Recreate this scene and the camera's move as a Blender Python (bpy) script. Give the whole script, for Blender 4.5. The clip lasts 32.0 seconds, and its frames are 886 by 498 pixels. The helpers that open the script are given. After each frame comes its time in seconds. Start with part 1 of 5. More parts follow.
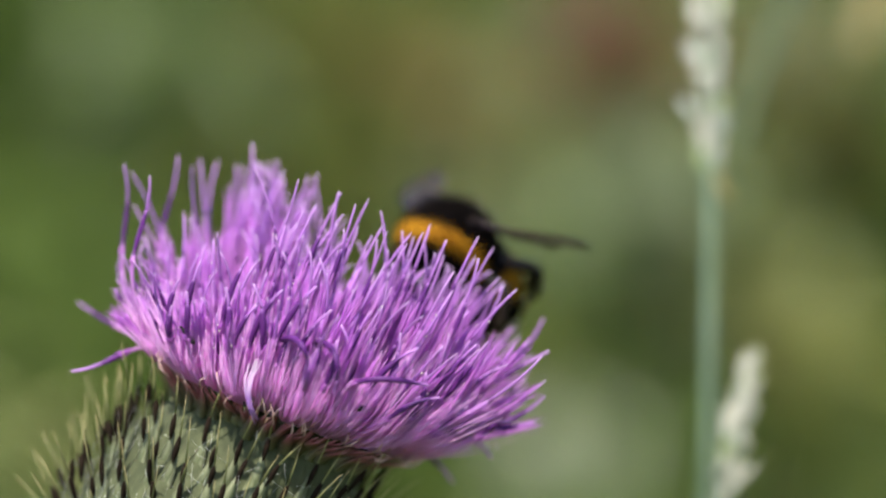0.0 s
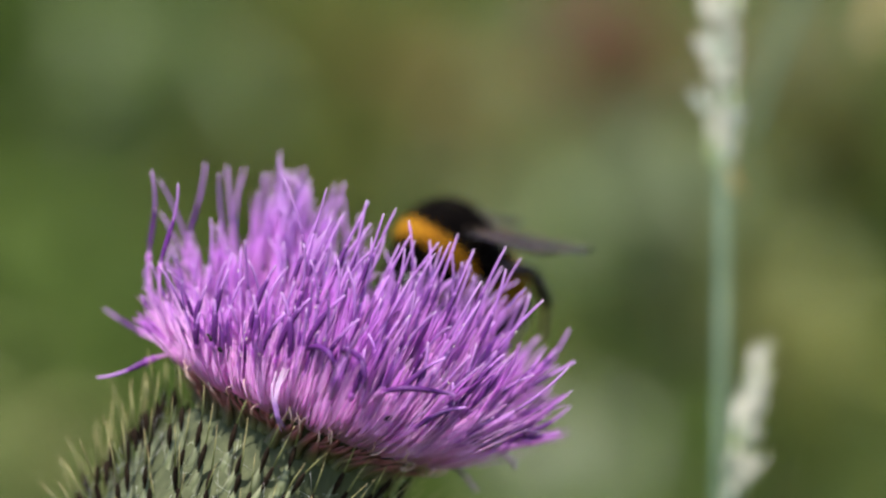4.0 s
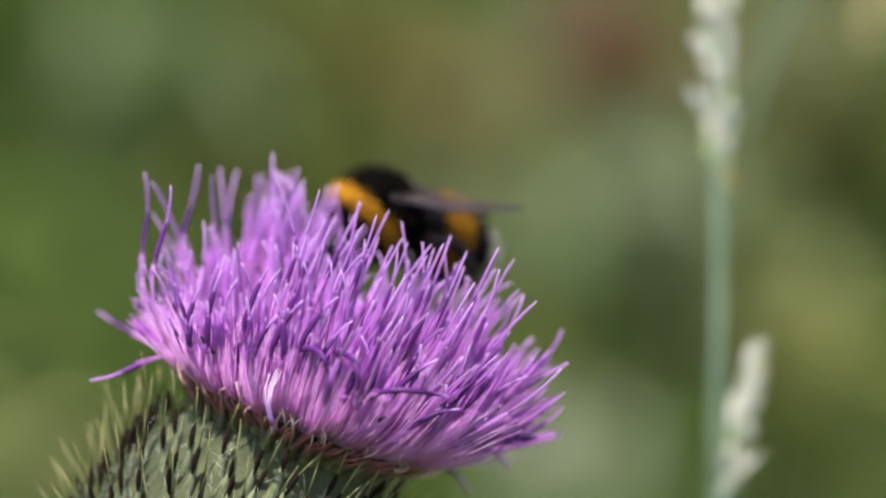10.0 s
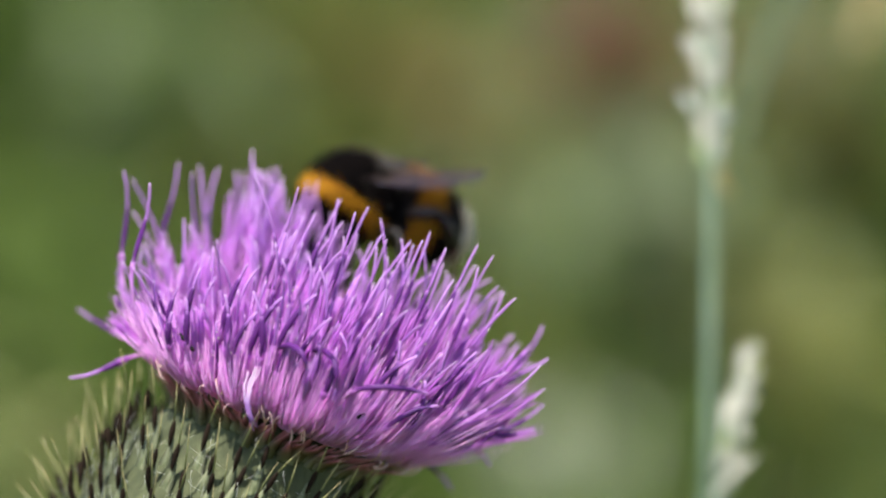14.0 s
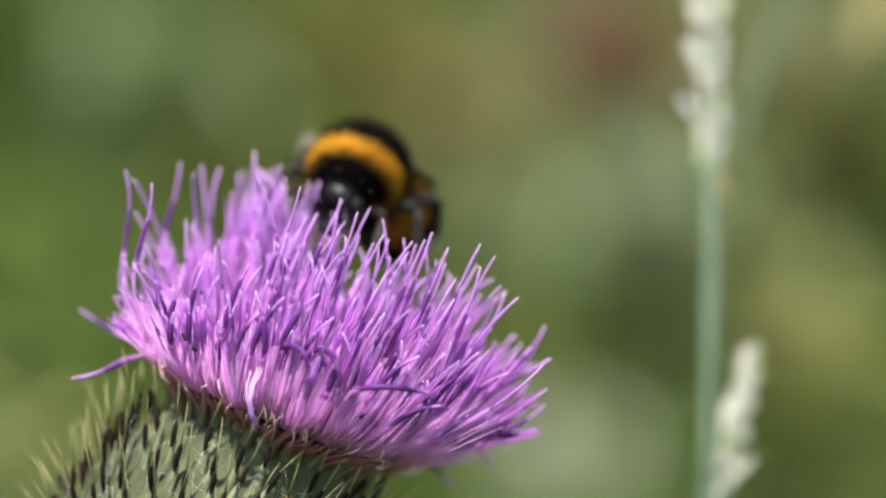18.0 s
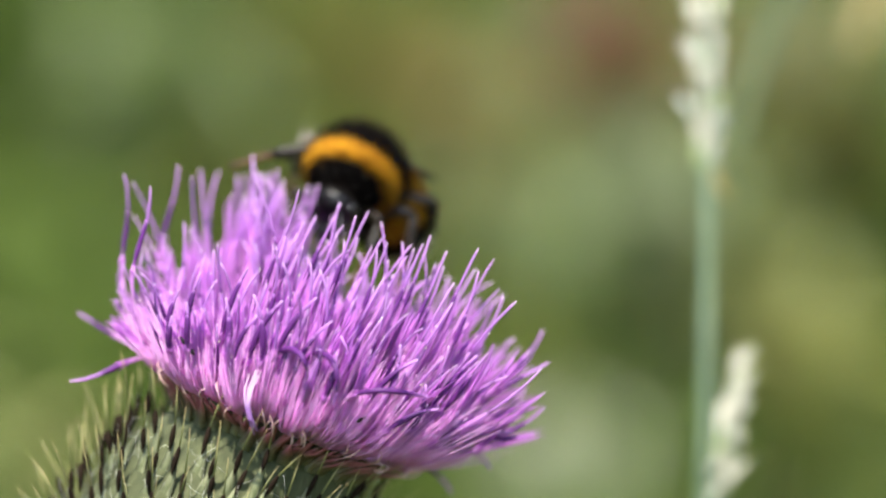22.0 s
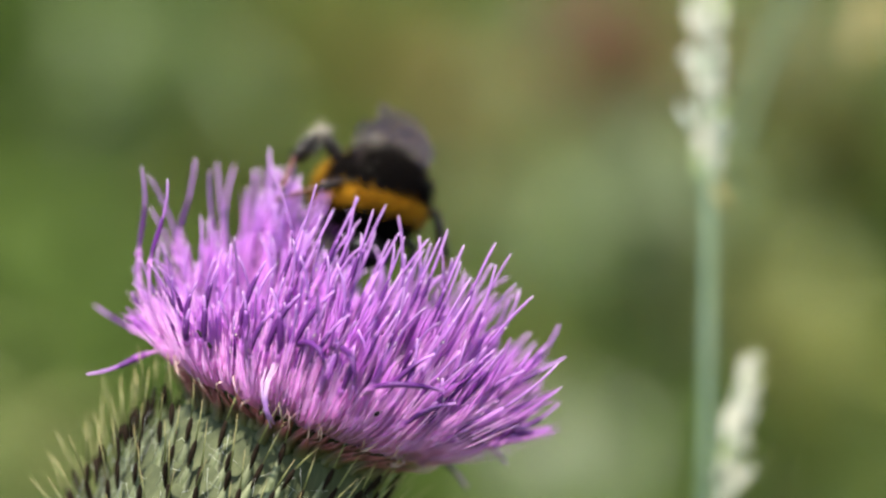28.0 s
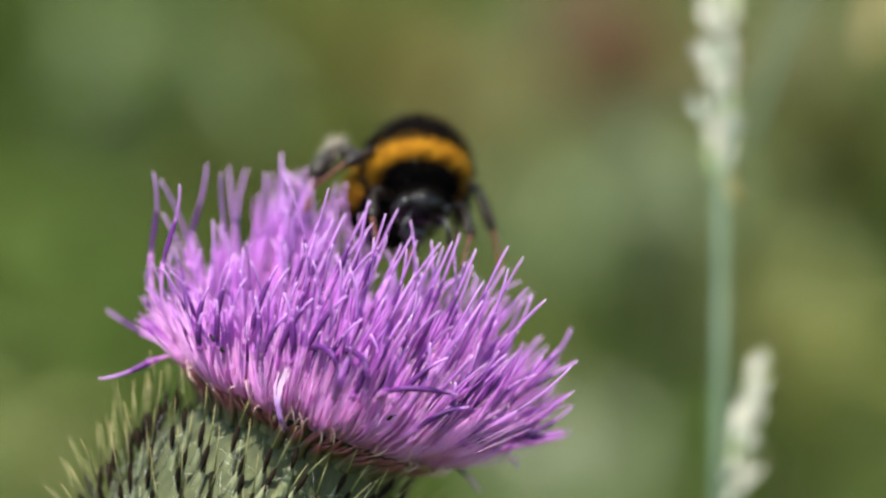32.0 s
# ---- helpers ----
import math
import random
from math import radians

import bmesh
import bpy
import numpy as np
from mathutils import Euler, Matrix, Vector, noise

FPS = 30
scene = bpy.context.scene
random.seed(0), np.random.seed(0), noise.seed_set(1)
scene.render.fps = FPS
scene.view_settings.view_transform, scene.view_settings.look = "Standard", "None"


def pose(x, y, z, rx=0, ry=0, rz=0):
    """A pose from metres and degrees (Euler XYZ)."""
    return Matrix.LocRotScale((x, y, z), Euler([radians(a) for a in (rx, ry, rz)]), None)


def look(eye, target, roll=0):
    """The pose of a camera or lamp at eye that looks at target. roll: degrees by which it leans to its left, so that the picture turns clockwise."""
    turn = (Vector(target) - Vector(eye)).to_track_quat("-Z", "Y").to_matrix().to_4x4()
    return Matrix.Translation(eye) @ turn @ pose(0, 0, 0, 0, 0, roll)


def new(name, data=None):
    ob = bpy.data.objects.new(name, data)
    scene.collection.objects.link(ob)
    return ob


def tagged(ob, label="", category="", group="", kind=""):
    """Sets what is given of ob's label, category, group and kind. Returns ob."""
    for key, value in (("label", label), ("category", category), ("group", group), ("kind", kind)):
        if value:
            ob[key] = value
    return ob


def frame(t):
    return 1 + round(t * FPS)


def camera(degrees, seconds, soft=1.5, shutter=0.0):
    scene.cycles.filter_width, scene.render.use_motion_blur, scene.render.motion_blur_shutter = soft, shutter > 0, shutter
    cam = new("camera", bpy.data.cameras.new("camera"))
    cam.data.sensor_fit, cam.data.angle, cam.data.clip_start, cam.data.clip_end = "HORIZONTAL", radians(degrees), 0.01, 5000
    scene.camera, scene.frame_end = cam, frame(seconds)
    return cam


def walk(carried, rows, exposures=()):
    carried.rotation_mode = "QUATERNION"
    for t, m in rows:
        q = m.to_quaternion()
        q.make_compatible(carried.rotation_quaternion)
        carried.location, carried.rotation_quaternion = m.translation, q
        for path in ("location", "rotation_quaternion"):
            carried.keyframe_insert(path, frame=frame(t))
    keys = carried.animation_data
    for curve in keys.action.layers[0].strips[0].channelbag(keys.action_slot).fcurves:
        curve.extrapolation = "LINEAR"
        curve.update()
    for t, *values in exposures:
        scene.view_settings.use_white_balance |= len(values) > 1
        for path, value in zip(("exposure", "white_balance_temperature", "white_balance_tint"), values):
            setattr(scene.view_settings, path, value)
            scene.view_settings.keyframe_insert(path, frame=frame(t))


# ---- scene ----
# A macro shot: a bumblebee works over a thistle head in a sunny meadow.
# The camera stands on a tripod about 36 cm from the flower; wind sways flower and grass.
MM = 0.001
EYE, AIM = Vector((0.0, -0.3525, 0.9496)), Vector((0.0, 0.0, 0.9))
cam = camera(12.5, 32.0, soft=2.4)
cam.data.dof.use_dof = True
cam.data.dof.focus_distance = 0.3435
cam.data.dof.aperture_fstop = 12.0
STILL = look(EYE, AIM)
walk(cam, [(0.0, STILL), (32.0, STILL)],
     exposures=[(0.0, 0.72, 6450, 11), (6.0, 0.66, 6350, 13), (9.0, 0.69, 6350, 13), (13.0, 0.78, 6350, 12), (18.0, 0.95, 6500, 11), (19.0, 0.95, 6550, 11),
                (20.2, 0.89, 6550, 11), (20.9, 1.12, 6650, 10), (22.0, 1.15, 6650, 9), (24.0, 1.15, 6650, 8), (25.2, 1.09, 6650, 8), (28.0, 1.03, 6600, 8),
                (32.0, 0.88, 6500, 8)])

# ---- world, sun, exposure ----
SUN_FROM = Vector((-0.14, -0.42, 0.89)).normalized()
world = bpy.data.worlds.new("sky")
scene.world = world
world.use_nodes = True
wn = world.node_tree.nodes
sky = wn.new("ShaderNodeTexSky")
sky.sky_type = "NISHITA"
sky.sun_disc = False
sky.sun_elevation = math.asin(SUN_FROM.z)
sky.sun_rotation = math.atan2(SUN_FROM.x, SUN_FROM.y)
world.node_tree.links.new(sky.outputs[0], wn["Background"].inputs[0])
wn["Background"].inputs[1].default_value = 0.15
sun = new("sun", bpy.data.lights.new("sun", "SUN"))
sun.data.energy, sun.data.angle, sun.data.color = 5.0, radians(0.53), (1.0, 0.955, 0.88)
sun.matrix_basis = look(SUN_FROM * 5, (0, 0, 0))


# ---- materials ----
def rgb(c):
    return (c[0], c[1], c[2], 1.0)


def material(name, low, high, scale=600, rough=0.6, bump=0.2, translucent=0.0, spread=0.25, stops=None, metal=0.0,
             sheen=0.0, coat=0.0, fine=6.0, gloss=0.5, streak=1.0):
    """A surface whose colour runs from low to high by two scales of noise; stops: colours along the part's length."""
    m = bpy.data.materials.new(name)
    m.use_nodes = True
    nt = m.node_tree
    bs = nt.nodes["Principled BSDF"]
    co = nt.nodes.new("ShaderNodeTexCoord")
    n1, n2 = nt.nodes.new("ShaderNodeTexNoise"), nt.nodes.new("ShaderNodeTexNoise")
    n1.inputs["Scale"].default_value, n1.inputs["Detail"].default_value = scale, 5
    n2.inputs["Scale"].default_value, n2.inputs["Detail"].default_value = scale * fine, 3
    along = nt.nodes.new("ShaderNodeMapping")
    along.inputs["Scale"].default_value = (1, 1, streak)
    nt.links.new(co.outputs["Object"], along.inputs["Vector"])
    for n in (n1, n2):
        nt.links.new(along.outputs["Vector"], n.inputs["Vector"])
    ramp = nt.nodes.new("ShaderNodeMapRange")
    ramp.inputs[1].default_value, ramp.inputs[2].default_value = 0.32, 0.68
    add = nt.nodes.new("ShaderNodeMath")
    add.operation = "MULTIPLY_ADD"
    nt.links.new(n2.outputs[0], add.inputs[0])
    add.inputs[1].default_value = 0.35
    sub = nt.nodes.new("ShaderNodeMath")
    sub.operation = "SUBTRACT"
    nt.links.new(n1.outputs[0], sub.inputs[0])
    sub.inputs[1].default_value = 0.175
    nt.links.new(sub.outputs[0], add.inputs[2])
    nt.links.new(add.outputs[0], ramp.inputs[0])
    mix = nt.nodes.new("ShaderNodeMix")
    mix.data_type = "RGBA"
    nt.links.new(ramp.outputs[0], mix.inputs[0])
    mix.inputs[6].default_value, mix.inputs[7].default_value = rgb(low), rgb(high)
    colour = mix.outputs[2]
    if stops:
        at = nt.nodes.new("ShaderNodeAttribute")
        at.attribute_name = "along"
        cr = nt.nodes.new("ShaderNodeValToRGB")
        el = cr.color_ramp.elements
        while len(el) < len(stops):
            el.new(0.5)
        for e, (p, c) in zip(el, stops):
            e.position, e.color = p, rgb(c)
        nt.links.new(at.outputs["Fac"], cr.inputs[0])
        mul = nt.nodes.new("ShaderNodeMix")
        mul.data_type, mul.blend_type = "RGBA", "MULTIPLY"
        mul.inputs[0].default_value = 1.0
        nt.links.new(cr.outputs[0], mul.inputs[6])
        nt.links.new(colour, mul.inputs[7])
        colour = mul.outputs[2]
    info = nt.nodes.new("ShaderNodeObjectInfo")
    geo = nt.nodes.new("ShaderNodeNewGeometry")
    both = nt.nodes.new("ShaderNodeMath")
    both.operation = "ADD"
    nt.links.new(info.outputs["Random"], both.inputs[0])
    nt.links.new(geo.outputs["Random Per Island"], both.inputs[1])
    val = nt.nodes.new("ShaderNodeMapRange")
    val.inputs[1].default_value, val.inputs[2].default_value = 0.0, 2.0
    val.inputs[3].default_value, val.inputs[4].default_value = 1 - spread, 1 + spread
    nt.links.new(both.outputs[0], val.inputs[0])
    hsv = nt.nodes.new("ShaderNodeHueSaturation")
    nt.links.new(val.outputs[0], hsv.inputs["Value"])
    nt.links.new(colour, hsv.inputs["Color"])
    colour = hsv.outputs[0]
    nt.links.new(colour, bs.inputs["Base Color"])
    bs.inputs["Roughness"].default_value = rough
    bs.inputs["Specular IOR Level"].default_value = gloss
    bs.inputs["Metallic"].default_value = metal
    bs.inputs["Sheen Weight"].default_value = sheen
    bs.inputs["Coat Weight"].default_value = coat
    bs.inputs["Coat Roughness"].default_value = 0.12
    if bump:
        bp = nt.nodes.new("ShaderNodeBump")
        bp.inputs["Strength"].default_value = bump
        bp.inputs["Distance"].default_value = 0.3 / scale
        nt.links.new(add.outputs[0], bp.inputs["Height"])
        nt.links.new(bp.outputs[0], bs.inputs["Normal"])
    if translucent:
        tr = nt.nodes.new("ShaderNodeBsdfTranslucent")
        nt.links.new(colour, tr.inputs["Color"])
        mx = nt.nodes.new("ShaderNodeMixShader")
        mx.inputs[0].default_value = translucent
        nt.links.new(bs.outputs[0], mx.inputs[1])
        nt.links.new(tr.outputs[0], mx.inputs[2])
        nt.links.new(mx.outputs[0], nt.nodes["Material Output"].inputs["Surface"])
    return m


W = (0.86, 0.86, 0.86)
ONE = (1.0, 1.0, 1.0)
M_COROLLA = material("corolla_lilac", W, ONE, 900, 0.5, 0.15, 0.64, 0.25, gloss=0.25,
                     stops=[(0.0, (0.95, 0.57, 0.87)), (0.25, (0.94, 0.55, 0.91)), (0.6, (0.85, 0.43, 0.87)), (0.85, (0.72, 0.31, 0.77)), (1.0, (0.72, 0.32, 0.78))])
M_ANTHER = material("anther_violet", W, ONE, 1500, 0.45, 0.3, 0.05, 0.3, gloss=0.25,
                    stops=[(0.0, (0.50, 0.18, 0.56)), (0.2, (0.105, 0.020, 0.15)), (0.85, (0.09, 0.017, 0.135)), (1.0, (0.40, 0.15, 0.48))])
M_ANTHER_PALE = material("anther_lilac", W, ONE, 1500, 0.38, 0.3, 0.5, 0.25,
                         stops=[(0.0, (0.86, 0.47, 0.85)), (0.5, (0.71, 0.34, 0.78)), (1.0, (0.66, 0.32, 0.74))])
M_STYLE = material("style_purple", W, ONE, 1200, 0.40, 0.2, 0.45, 0.22,
                   stops=[(0.0, (0.48, 0.19, 0.58)), (0.4, (0.56, 0.25, 0.66)), (0.9, (0.68, 0.37, 0.74)), (1.0, (0.82, 0.62, 0.82))])
M_PALE = material("withered_floret", W, ONE, 900, 0.5, 0.2, 0.25, 0.1,
                  stops=[(0.0, (0.76, 0.62, 0.74)), (0.45, (0.62, 0.40, 0.66)), (0.6, (0.42, 0.20, 0.56)), (1.0, (0.52, 0.26, 0.62))])
M_PAPPUS = material("pappus_hair", (0.91, 0.53, 0.87), (0.95, 0.67, 0.94), 900, 0.5, 0.0, 0.6, 0.10)
M_BRACT = material("bract_silver_green", (0.060, 0.078, 0.022), (0.270, 0.285, 0.160), 2400, 0.7, 0.5, 0.10, 0.3, streak=0.12)
# wool colour lowered so that shade between the bracts is painted in
M_INVOLUCRE = material("involucre_wool_gap_shade", (0.034, 0.042, 0.013), (0.085, 0.095, 0.038), 700, 0.85, 0.8, 0.0, 0.05, streak=0.2)
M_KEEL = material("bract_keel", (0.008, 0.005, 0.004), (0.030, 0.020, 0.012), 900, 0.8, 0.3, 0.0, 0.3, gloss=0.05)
M_SPINE = material("spine_straw", W, ONE, 900, 0.45, 0.2, 0.12, 0.3,
                   stops=[(0.0, (0.20, 0.21, 0.07)), (0.45, (0.38, 0.37, 0.15)), (1.0, (0.48, 0.37, 0.17))])
M_WOOL = material("cobweb_wool", (0.62, 0.64, 0.56), (0.8, 0.8, 0.74), 700, 0.7, 0.0, 0.3, 0.1)
M_INNER = material("inner_bract_brown", W, ONE, 500, 0.5, 0.4, 0.12, 0.3,
                   stops=[(0.0, (0.13, 0.14, 0.055)), (0.4, (0.15, 0.10, 0.05)), (0.75, (0.42, 0.12, 0.14)), (1.0, (0.72, 0.34, 0.40))])
M_HOOK = material("curled_tip", (0.68, 0.42, 0.38), (0.86, 0.64, 0.58), 800, 0.4, 0.1, 0.2, 0.2)
M_STEM = material("thistle_stem", (0.10, 0.14, 0.05), (0.22, 0.27, 0.13), 200, 0.6, 0.5, 0.0, 0.0)
M_BLACK = material("bee_cuticle", (0.006, 0.005, 0.005), (0.018, 0.015, 0.013), 900, 0.36, 0.35, 0.0, 0.1, coat=0.2)
M_DULL = material("bee_dull_cuticle", (0.005, 0.004, 0.004), (0.014, 0.011, 0.009), 900, 0.75, 0.3, 0.0, 0.1, gloss=0.1)
M_EYE = material("bee_eye", (0.004, 0.003, 0.003), (0.012, 0.008, 0.006), 4000, 0.3, 0.15, 0.0, 0.0, coat=0.25)
M_BLACKFUR = material("bee_black_fur", (0.0022, 0.0018, 0.0018), (0.0045, 0.0034, 0.003), 500, 0.9, 0.0, 0.0, 0.4, gloss=0.02)
M_GOLDFUR = material("bee_golden_fur", (0.36, 0.155, 0.004), (0.54, 0.26, 0.008), 500, 0.7, 0.0, 0.2, 0.35, gloss=0.2)
M_TAILFUR = material("bee_tail_fur", (0.62, 0.52, 0.36), (0.82, 0.74, 0.58), 500, 0.6, 0.0, 0.25, 0.3)
M_FRINGE = material("bee_pale_hair", (0.30, 0.26, 0.20), (0.46, 0.41, 0.33), 500, 0.6, 0.0, 0.3, 0.2)
M_POLLEN = material("pollen_dust", (0.66, 0.60, 0.45), (0.85, 0.80, 0.66), 900, 0.9, 0.0, 0.0, 0.2)
M_LEG = material("bee_leg", (0.006, 0.005, 0.004), (0.025, 0.016, 0.010), 900, 0.45, 0.3, 0.0, 0.1, gloss=0.3)
M_TARSUS = material("bee_tarsus", (0.06, 0.018, 0.010), (0.15, 0.05, 0.022), 900, 0.4, 0.2, 0.0, 0.1)
M_VEIN = material("wing_vein", (0.05, 0.03, 0.018), (0.10, 0.06, 0.035), 900, 0.4, 0.0, 0.0, 0.0)
M_BUG = material("tiny_beetle", (0.006, 0.005, 0.006), (0.02, 0.016, 0.016), 2500, 0.6, 0.1, 0.0, 0.0, gloss=0.2)
M_GRASSSTEM = material("grass_stem_blue_green", (0.13, 0.19, 0.115), (0.20, 0.27, 0.165), 150, 0.5, 0.3, 0.1, 0.05)
M_SPIKELET = material("spikelet_straw", (0.54, 0.53, 0.41), (0.78, 0.75, 0.62), 300, 0.55, 0.3, 0.3, 0.25)
M_SPIKEGREY = material("spikelet_grey", (0.36, 0.39, 0.34), (0.52, 0.54, 0.48), 300, 0.55, 0.3, 0.3, 0.2)
M_SPIKEGREEN = material("spikelet_green", (0.30, 0.38, 0.14), (0.48, 0.54, 0.26), 300, 0.55, 0.3, 0.3, 0.25)
M_HUSK = material("dry_husk", (0.50, 0.40, 0.16), (0.62, 0.52, 0.24), 300, 0.6, 0.3, 0.3, 0.2)
M_SOIL = material("meadow_ground", (0.05, 0.06, 0.010), (0.10, 0.125, 0.02), 3, 0.9, 0.6, 0.0, 0.0, fine=40.0)
M_GRASS = material("meadow_grass", (0.07, 0.12, 0.010), (0.14, 0.20, 0.022), 12, 0.5, 0.2, 0.30, 0.4)


def leaf_material(name, low, high):
    return material(name, low, high, 40, 0.7, 0.3, 0.25, 0.3, gloss=0.15)


M_LEAF = {
    "green": leaf_material("leaf_fresh_green", (0.073, 0.120, 0.017), (0.121, 0.186, 0.033)),
    "bright": leaf_material("leaf_light_green", (0.113, 0.167, 0.031), (0.173, 0.242, 0.058)),
    "deep": leaf_material("leaf_deep_green", (0.052, 0.084, 0.014), (0.078, 0.120, 0.021)),
    "grey": leaf_material("leaf_grey_green", (0.268, 0.315, 0.155), (0.390, 0.446, 0.242)),
    "olive": leaf_material("leaf_olive", (0.177, 0.173, 0.034), (0.251, 0.241, 0.058)),
    "brown": leaf_material("leaf_dry_brown", (0.195, 0.150, 0.053), (0.298, 0.228, 0.087)),
    # leaf colour darkened to stand for shadowed gaps between the plants
    "shade": leaf_material("leaf_gap_shade", (0.046, 0.045, 0.019), (0.074, 0.069, 0.029)),
    "red": leaf_material("petal_dull_red", (0.158, 0.045, 0.039), (0.251, 0.073, 0.068)),
    "pink": leaf_material("petal_dusty_pink", (0.353, 0.182, 0.155), (0.465, 0.273, 0.232)),
    "pale": leaf_material("leaf_pale_yellow_green", (0.428, 0.437, 0.155), (0.558, 0.564, 0.242)),
    "silver": leaf_material("leaf_silver_green", (0.428, 0.437, 0.310), (0.577, 0.582, 0.445)),
    "lime": leaf_material("leaf_yellow_green", (0.316, 0.328, 0.048), (0.428, 0.437, 0.077)),
}


def wing_material():
    m = bpy.data.materials.new("wing_membrane")
    m.use_nodes = True
    nt = m.node_tree
    bs = nt.nodes["Principled BSDF"]
    co = nt.nodes.new("ShaderNodeTexCoord")
    no = nt.nodes.new("ShaderNodeTexNoise")
    no.inputs["Scale"].default_value = 500
    nt.links.new(co.outputs["Object"], no.inputs["Vector"])
    mix = nt.nodes.new("ShaderNodeMix")
    mix.data_type = "RGBA"
    mix.inputs[6].default_value, mix.inputs[7].default_value = (0.026, 0.020, 0.024, 1), (0.070, 0.055, 0.075, 1)
    nt.links.new(no.outputs[0], mix.inputs[0])
    nt.links.new(mix.outputs[2], bs.inputs["Base Color"])
    bs.inputs["Roughness"].default_value = 0.42
    tp = nt.nodes.new("ShaderNodeBsdfTransparent")
    tp.inputs[0].default_value = (0.70, 0.65, 0.70, 1)
    mx = nt.nodes.new("ShaderNodeMixShader")
    mx.inputs[0].default_value = 0.31
    nt.links.new(tp.outputs[0], mx.inputs[1])
    nt.links.new(bs.outputs[0], mx.inputs[2])
    nt.links.new(mx.outputs[0], nt.nodes["Material Output"].inputs["Surface"])
    return m


M_WING = wing_material()


# ---- mesh helpers ----
class Soup:
    """Vertices, faces and the share of the length at each vertex, gathered into one mesh."""

    def __init__(self):
        self.v, self.f, self.a = [], [], []

    def tube(self, path, radii, sides=5, first=0.0, last=1.0, flat=1.0, side=None):
        n0, count = len(self.v), len(path)
        up = None
        for i, (p, r) in enumerate(zip(path, radii)):
            d = (path[min(i + 1, count - 1)] - path[max(i - 1, 0)])
            d = d.normalized() if d.length > 1e-12 else Vector((0, 0, 1))
            if up is None:
                up = side.copy() if side is not None else (Vector((1, 0, 0)) if abs(d.x) < 0.9 else Vector((0, 1, 0)))
            x = (up - d * up.dot(d)).normalized()
            up = x
            y = d.cross(x)
            for k in range(sides):
                a = 2 * math.pi * k / sides
                self.v.append(p + x * (r * math.cos(a)) + y * (r * flat * math.sin(a)))
                self.a.append(first + (last - first) * i / max(count - 1, 1))
        for i in range(count - 1):
            for k in range(sides):
                a, b = n0 + i * sides + k, n0 + i * sides + (k + 1) % sides
                self.f.append((a, b, b + sides, a + sides))
        self.f.append(tuple(n0 + k for k in reversed(range(sides))))
        self.f.append(tuple(n0 + (count - 1) * sides + k for k in range(sides)))

    def spike(self, base, tip, r, side):
        d = tip - base
        x = d.cross(side)
        x = x.normalized() if x.length > 1e-12 else Vector((1, 0, 0))
        y = d.cross(x).normalized()
        n0 = len(self.v)
        for k in range(3):
            a = 2.0944 * k
            self.v.append(base + (x * math.cos(a) + y * math.sin(a)) * r)
            self.a.append(0.0)
        self.v.append(tip)
        self.a.append(1.0)
        self.f += [(n0, n0 + 1, n0 + 3), (n0 + 1, n0 + 2, n0 + 3), (n0 + 2, n0, n0 + 3)]

    def blade(self, path, widths, side, fold=0.25, thick=0.06):
        """A leaf: a folded strip with a little thickness."""
        n0, count = len(self.v), len(path)
        for i, (p, w) in enumerate(zip(path, widths)):
            d = (path[min(i + 1, count - 1)] - path[max(i - 1, 0)]).normalized()
            x = (side - d * side.dot(d)).normalized()
            y = x.cross(d)
            for q in (p - x * w + y * w * fold, p, p + x * w + y * w * fold, p - y * max(w * thick, 1e-5)):
                self.v.append(q)
                self.a.append(i / (count - 1))
        for i in range(count - 1):
            a = n0 + 4 * i
            for j, k in ((0, 1), (1, 2), (2, 3), (3, 0)):
                self.f.append((a + j, a + k, a + k + 4, a + j + 4))

    def ball(self, centre, radii, rings=10, segs=14, turn=None, wobble=0.0):
        n0 = len(self.v)
        for i in range(1, rings):
            t = math.pi * i / rings
            for k in range(segs):
                p = 2 * math.pi * k / segs
                d = Vector((math.sin(t) * math.cos(p), math.sin(t) * math.sin(p), math.cos(t)))
                s = 1 + wobble * noise.noise(d * 2.3 + Vector(centre) * 900)
                q = Vector((d.x * radii[0], d.y * radii[1], d.z * radii[2])) * s
                self.v.append(Vector(centre) + (turn @ q if turn else q))
                self.a.append(i / rings)
        for z, a in ((1, 0.0), (-1, 1.0)):
            q = Vector((0, 0, z * radii[2]))
            self.v.append(Vector(centre) + (turn @ q if turn else q))
            self.a.append(a)
        top, low = len(self.v) - 2, len(self.v) - 1
        for k in range(segs):
            k2 = (k + 1) % segs
            self.f.append((top, n0 + k, n0 + k2))
            e = n0 + (rings - 2) * segs
            self.f.append((low, e + k2, e + k))
            for i in range(rings - 2):
                a = n0 + i * segs
                self.f.append((a + k, a + segs + k, a + segs + k2, a + k2))

    def mesh(self, name, mat, smooth=True):
        me = bpy.data.meshes.new(name)
        me.from_pydata([tuple(v) for v in self.v], [], self.f)
        at = me.attributes.new("along", "FLOAT", "POINT")
        at.data.foreach_set("value", self.a)
        me.materials.append(mat)
        if smooth:
            me.polygons.foreach_set("use_smooth", [True] * len(me.polygons))
        me.update()
        return me


def part(name, soup, mat, parent, label="", m=None, kind=""):
    """One mesh object under a thing or a part."""
    ob = new(name, soup.mesh(name, mat) if isinstance(soup, Soup) else soup)
    ob.parent = parent
    if m is not None:
        ob.matrix_basis = m
    return tagged(ob, label=label, kind=kind)


def thing(name, m, label, category, group="", kind=""):
    ob = new(name)
    ob.empty_display_size = 0.005
    ob.matrix_basis = m
    return tagged(ob, label, category, group, kind)


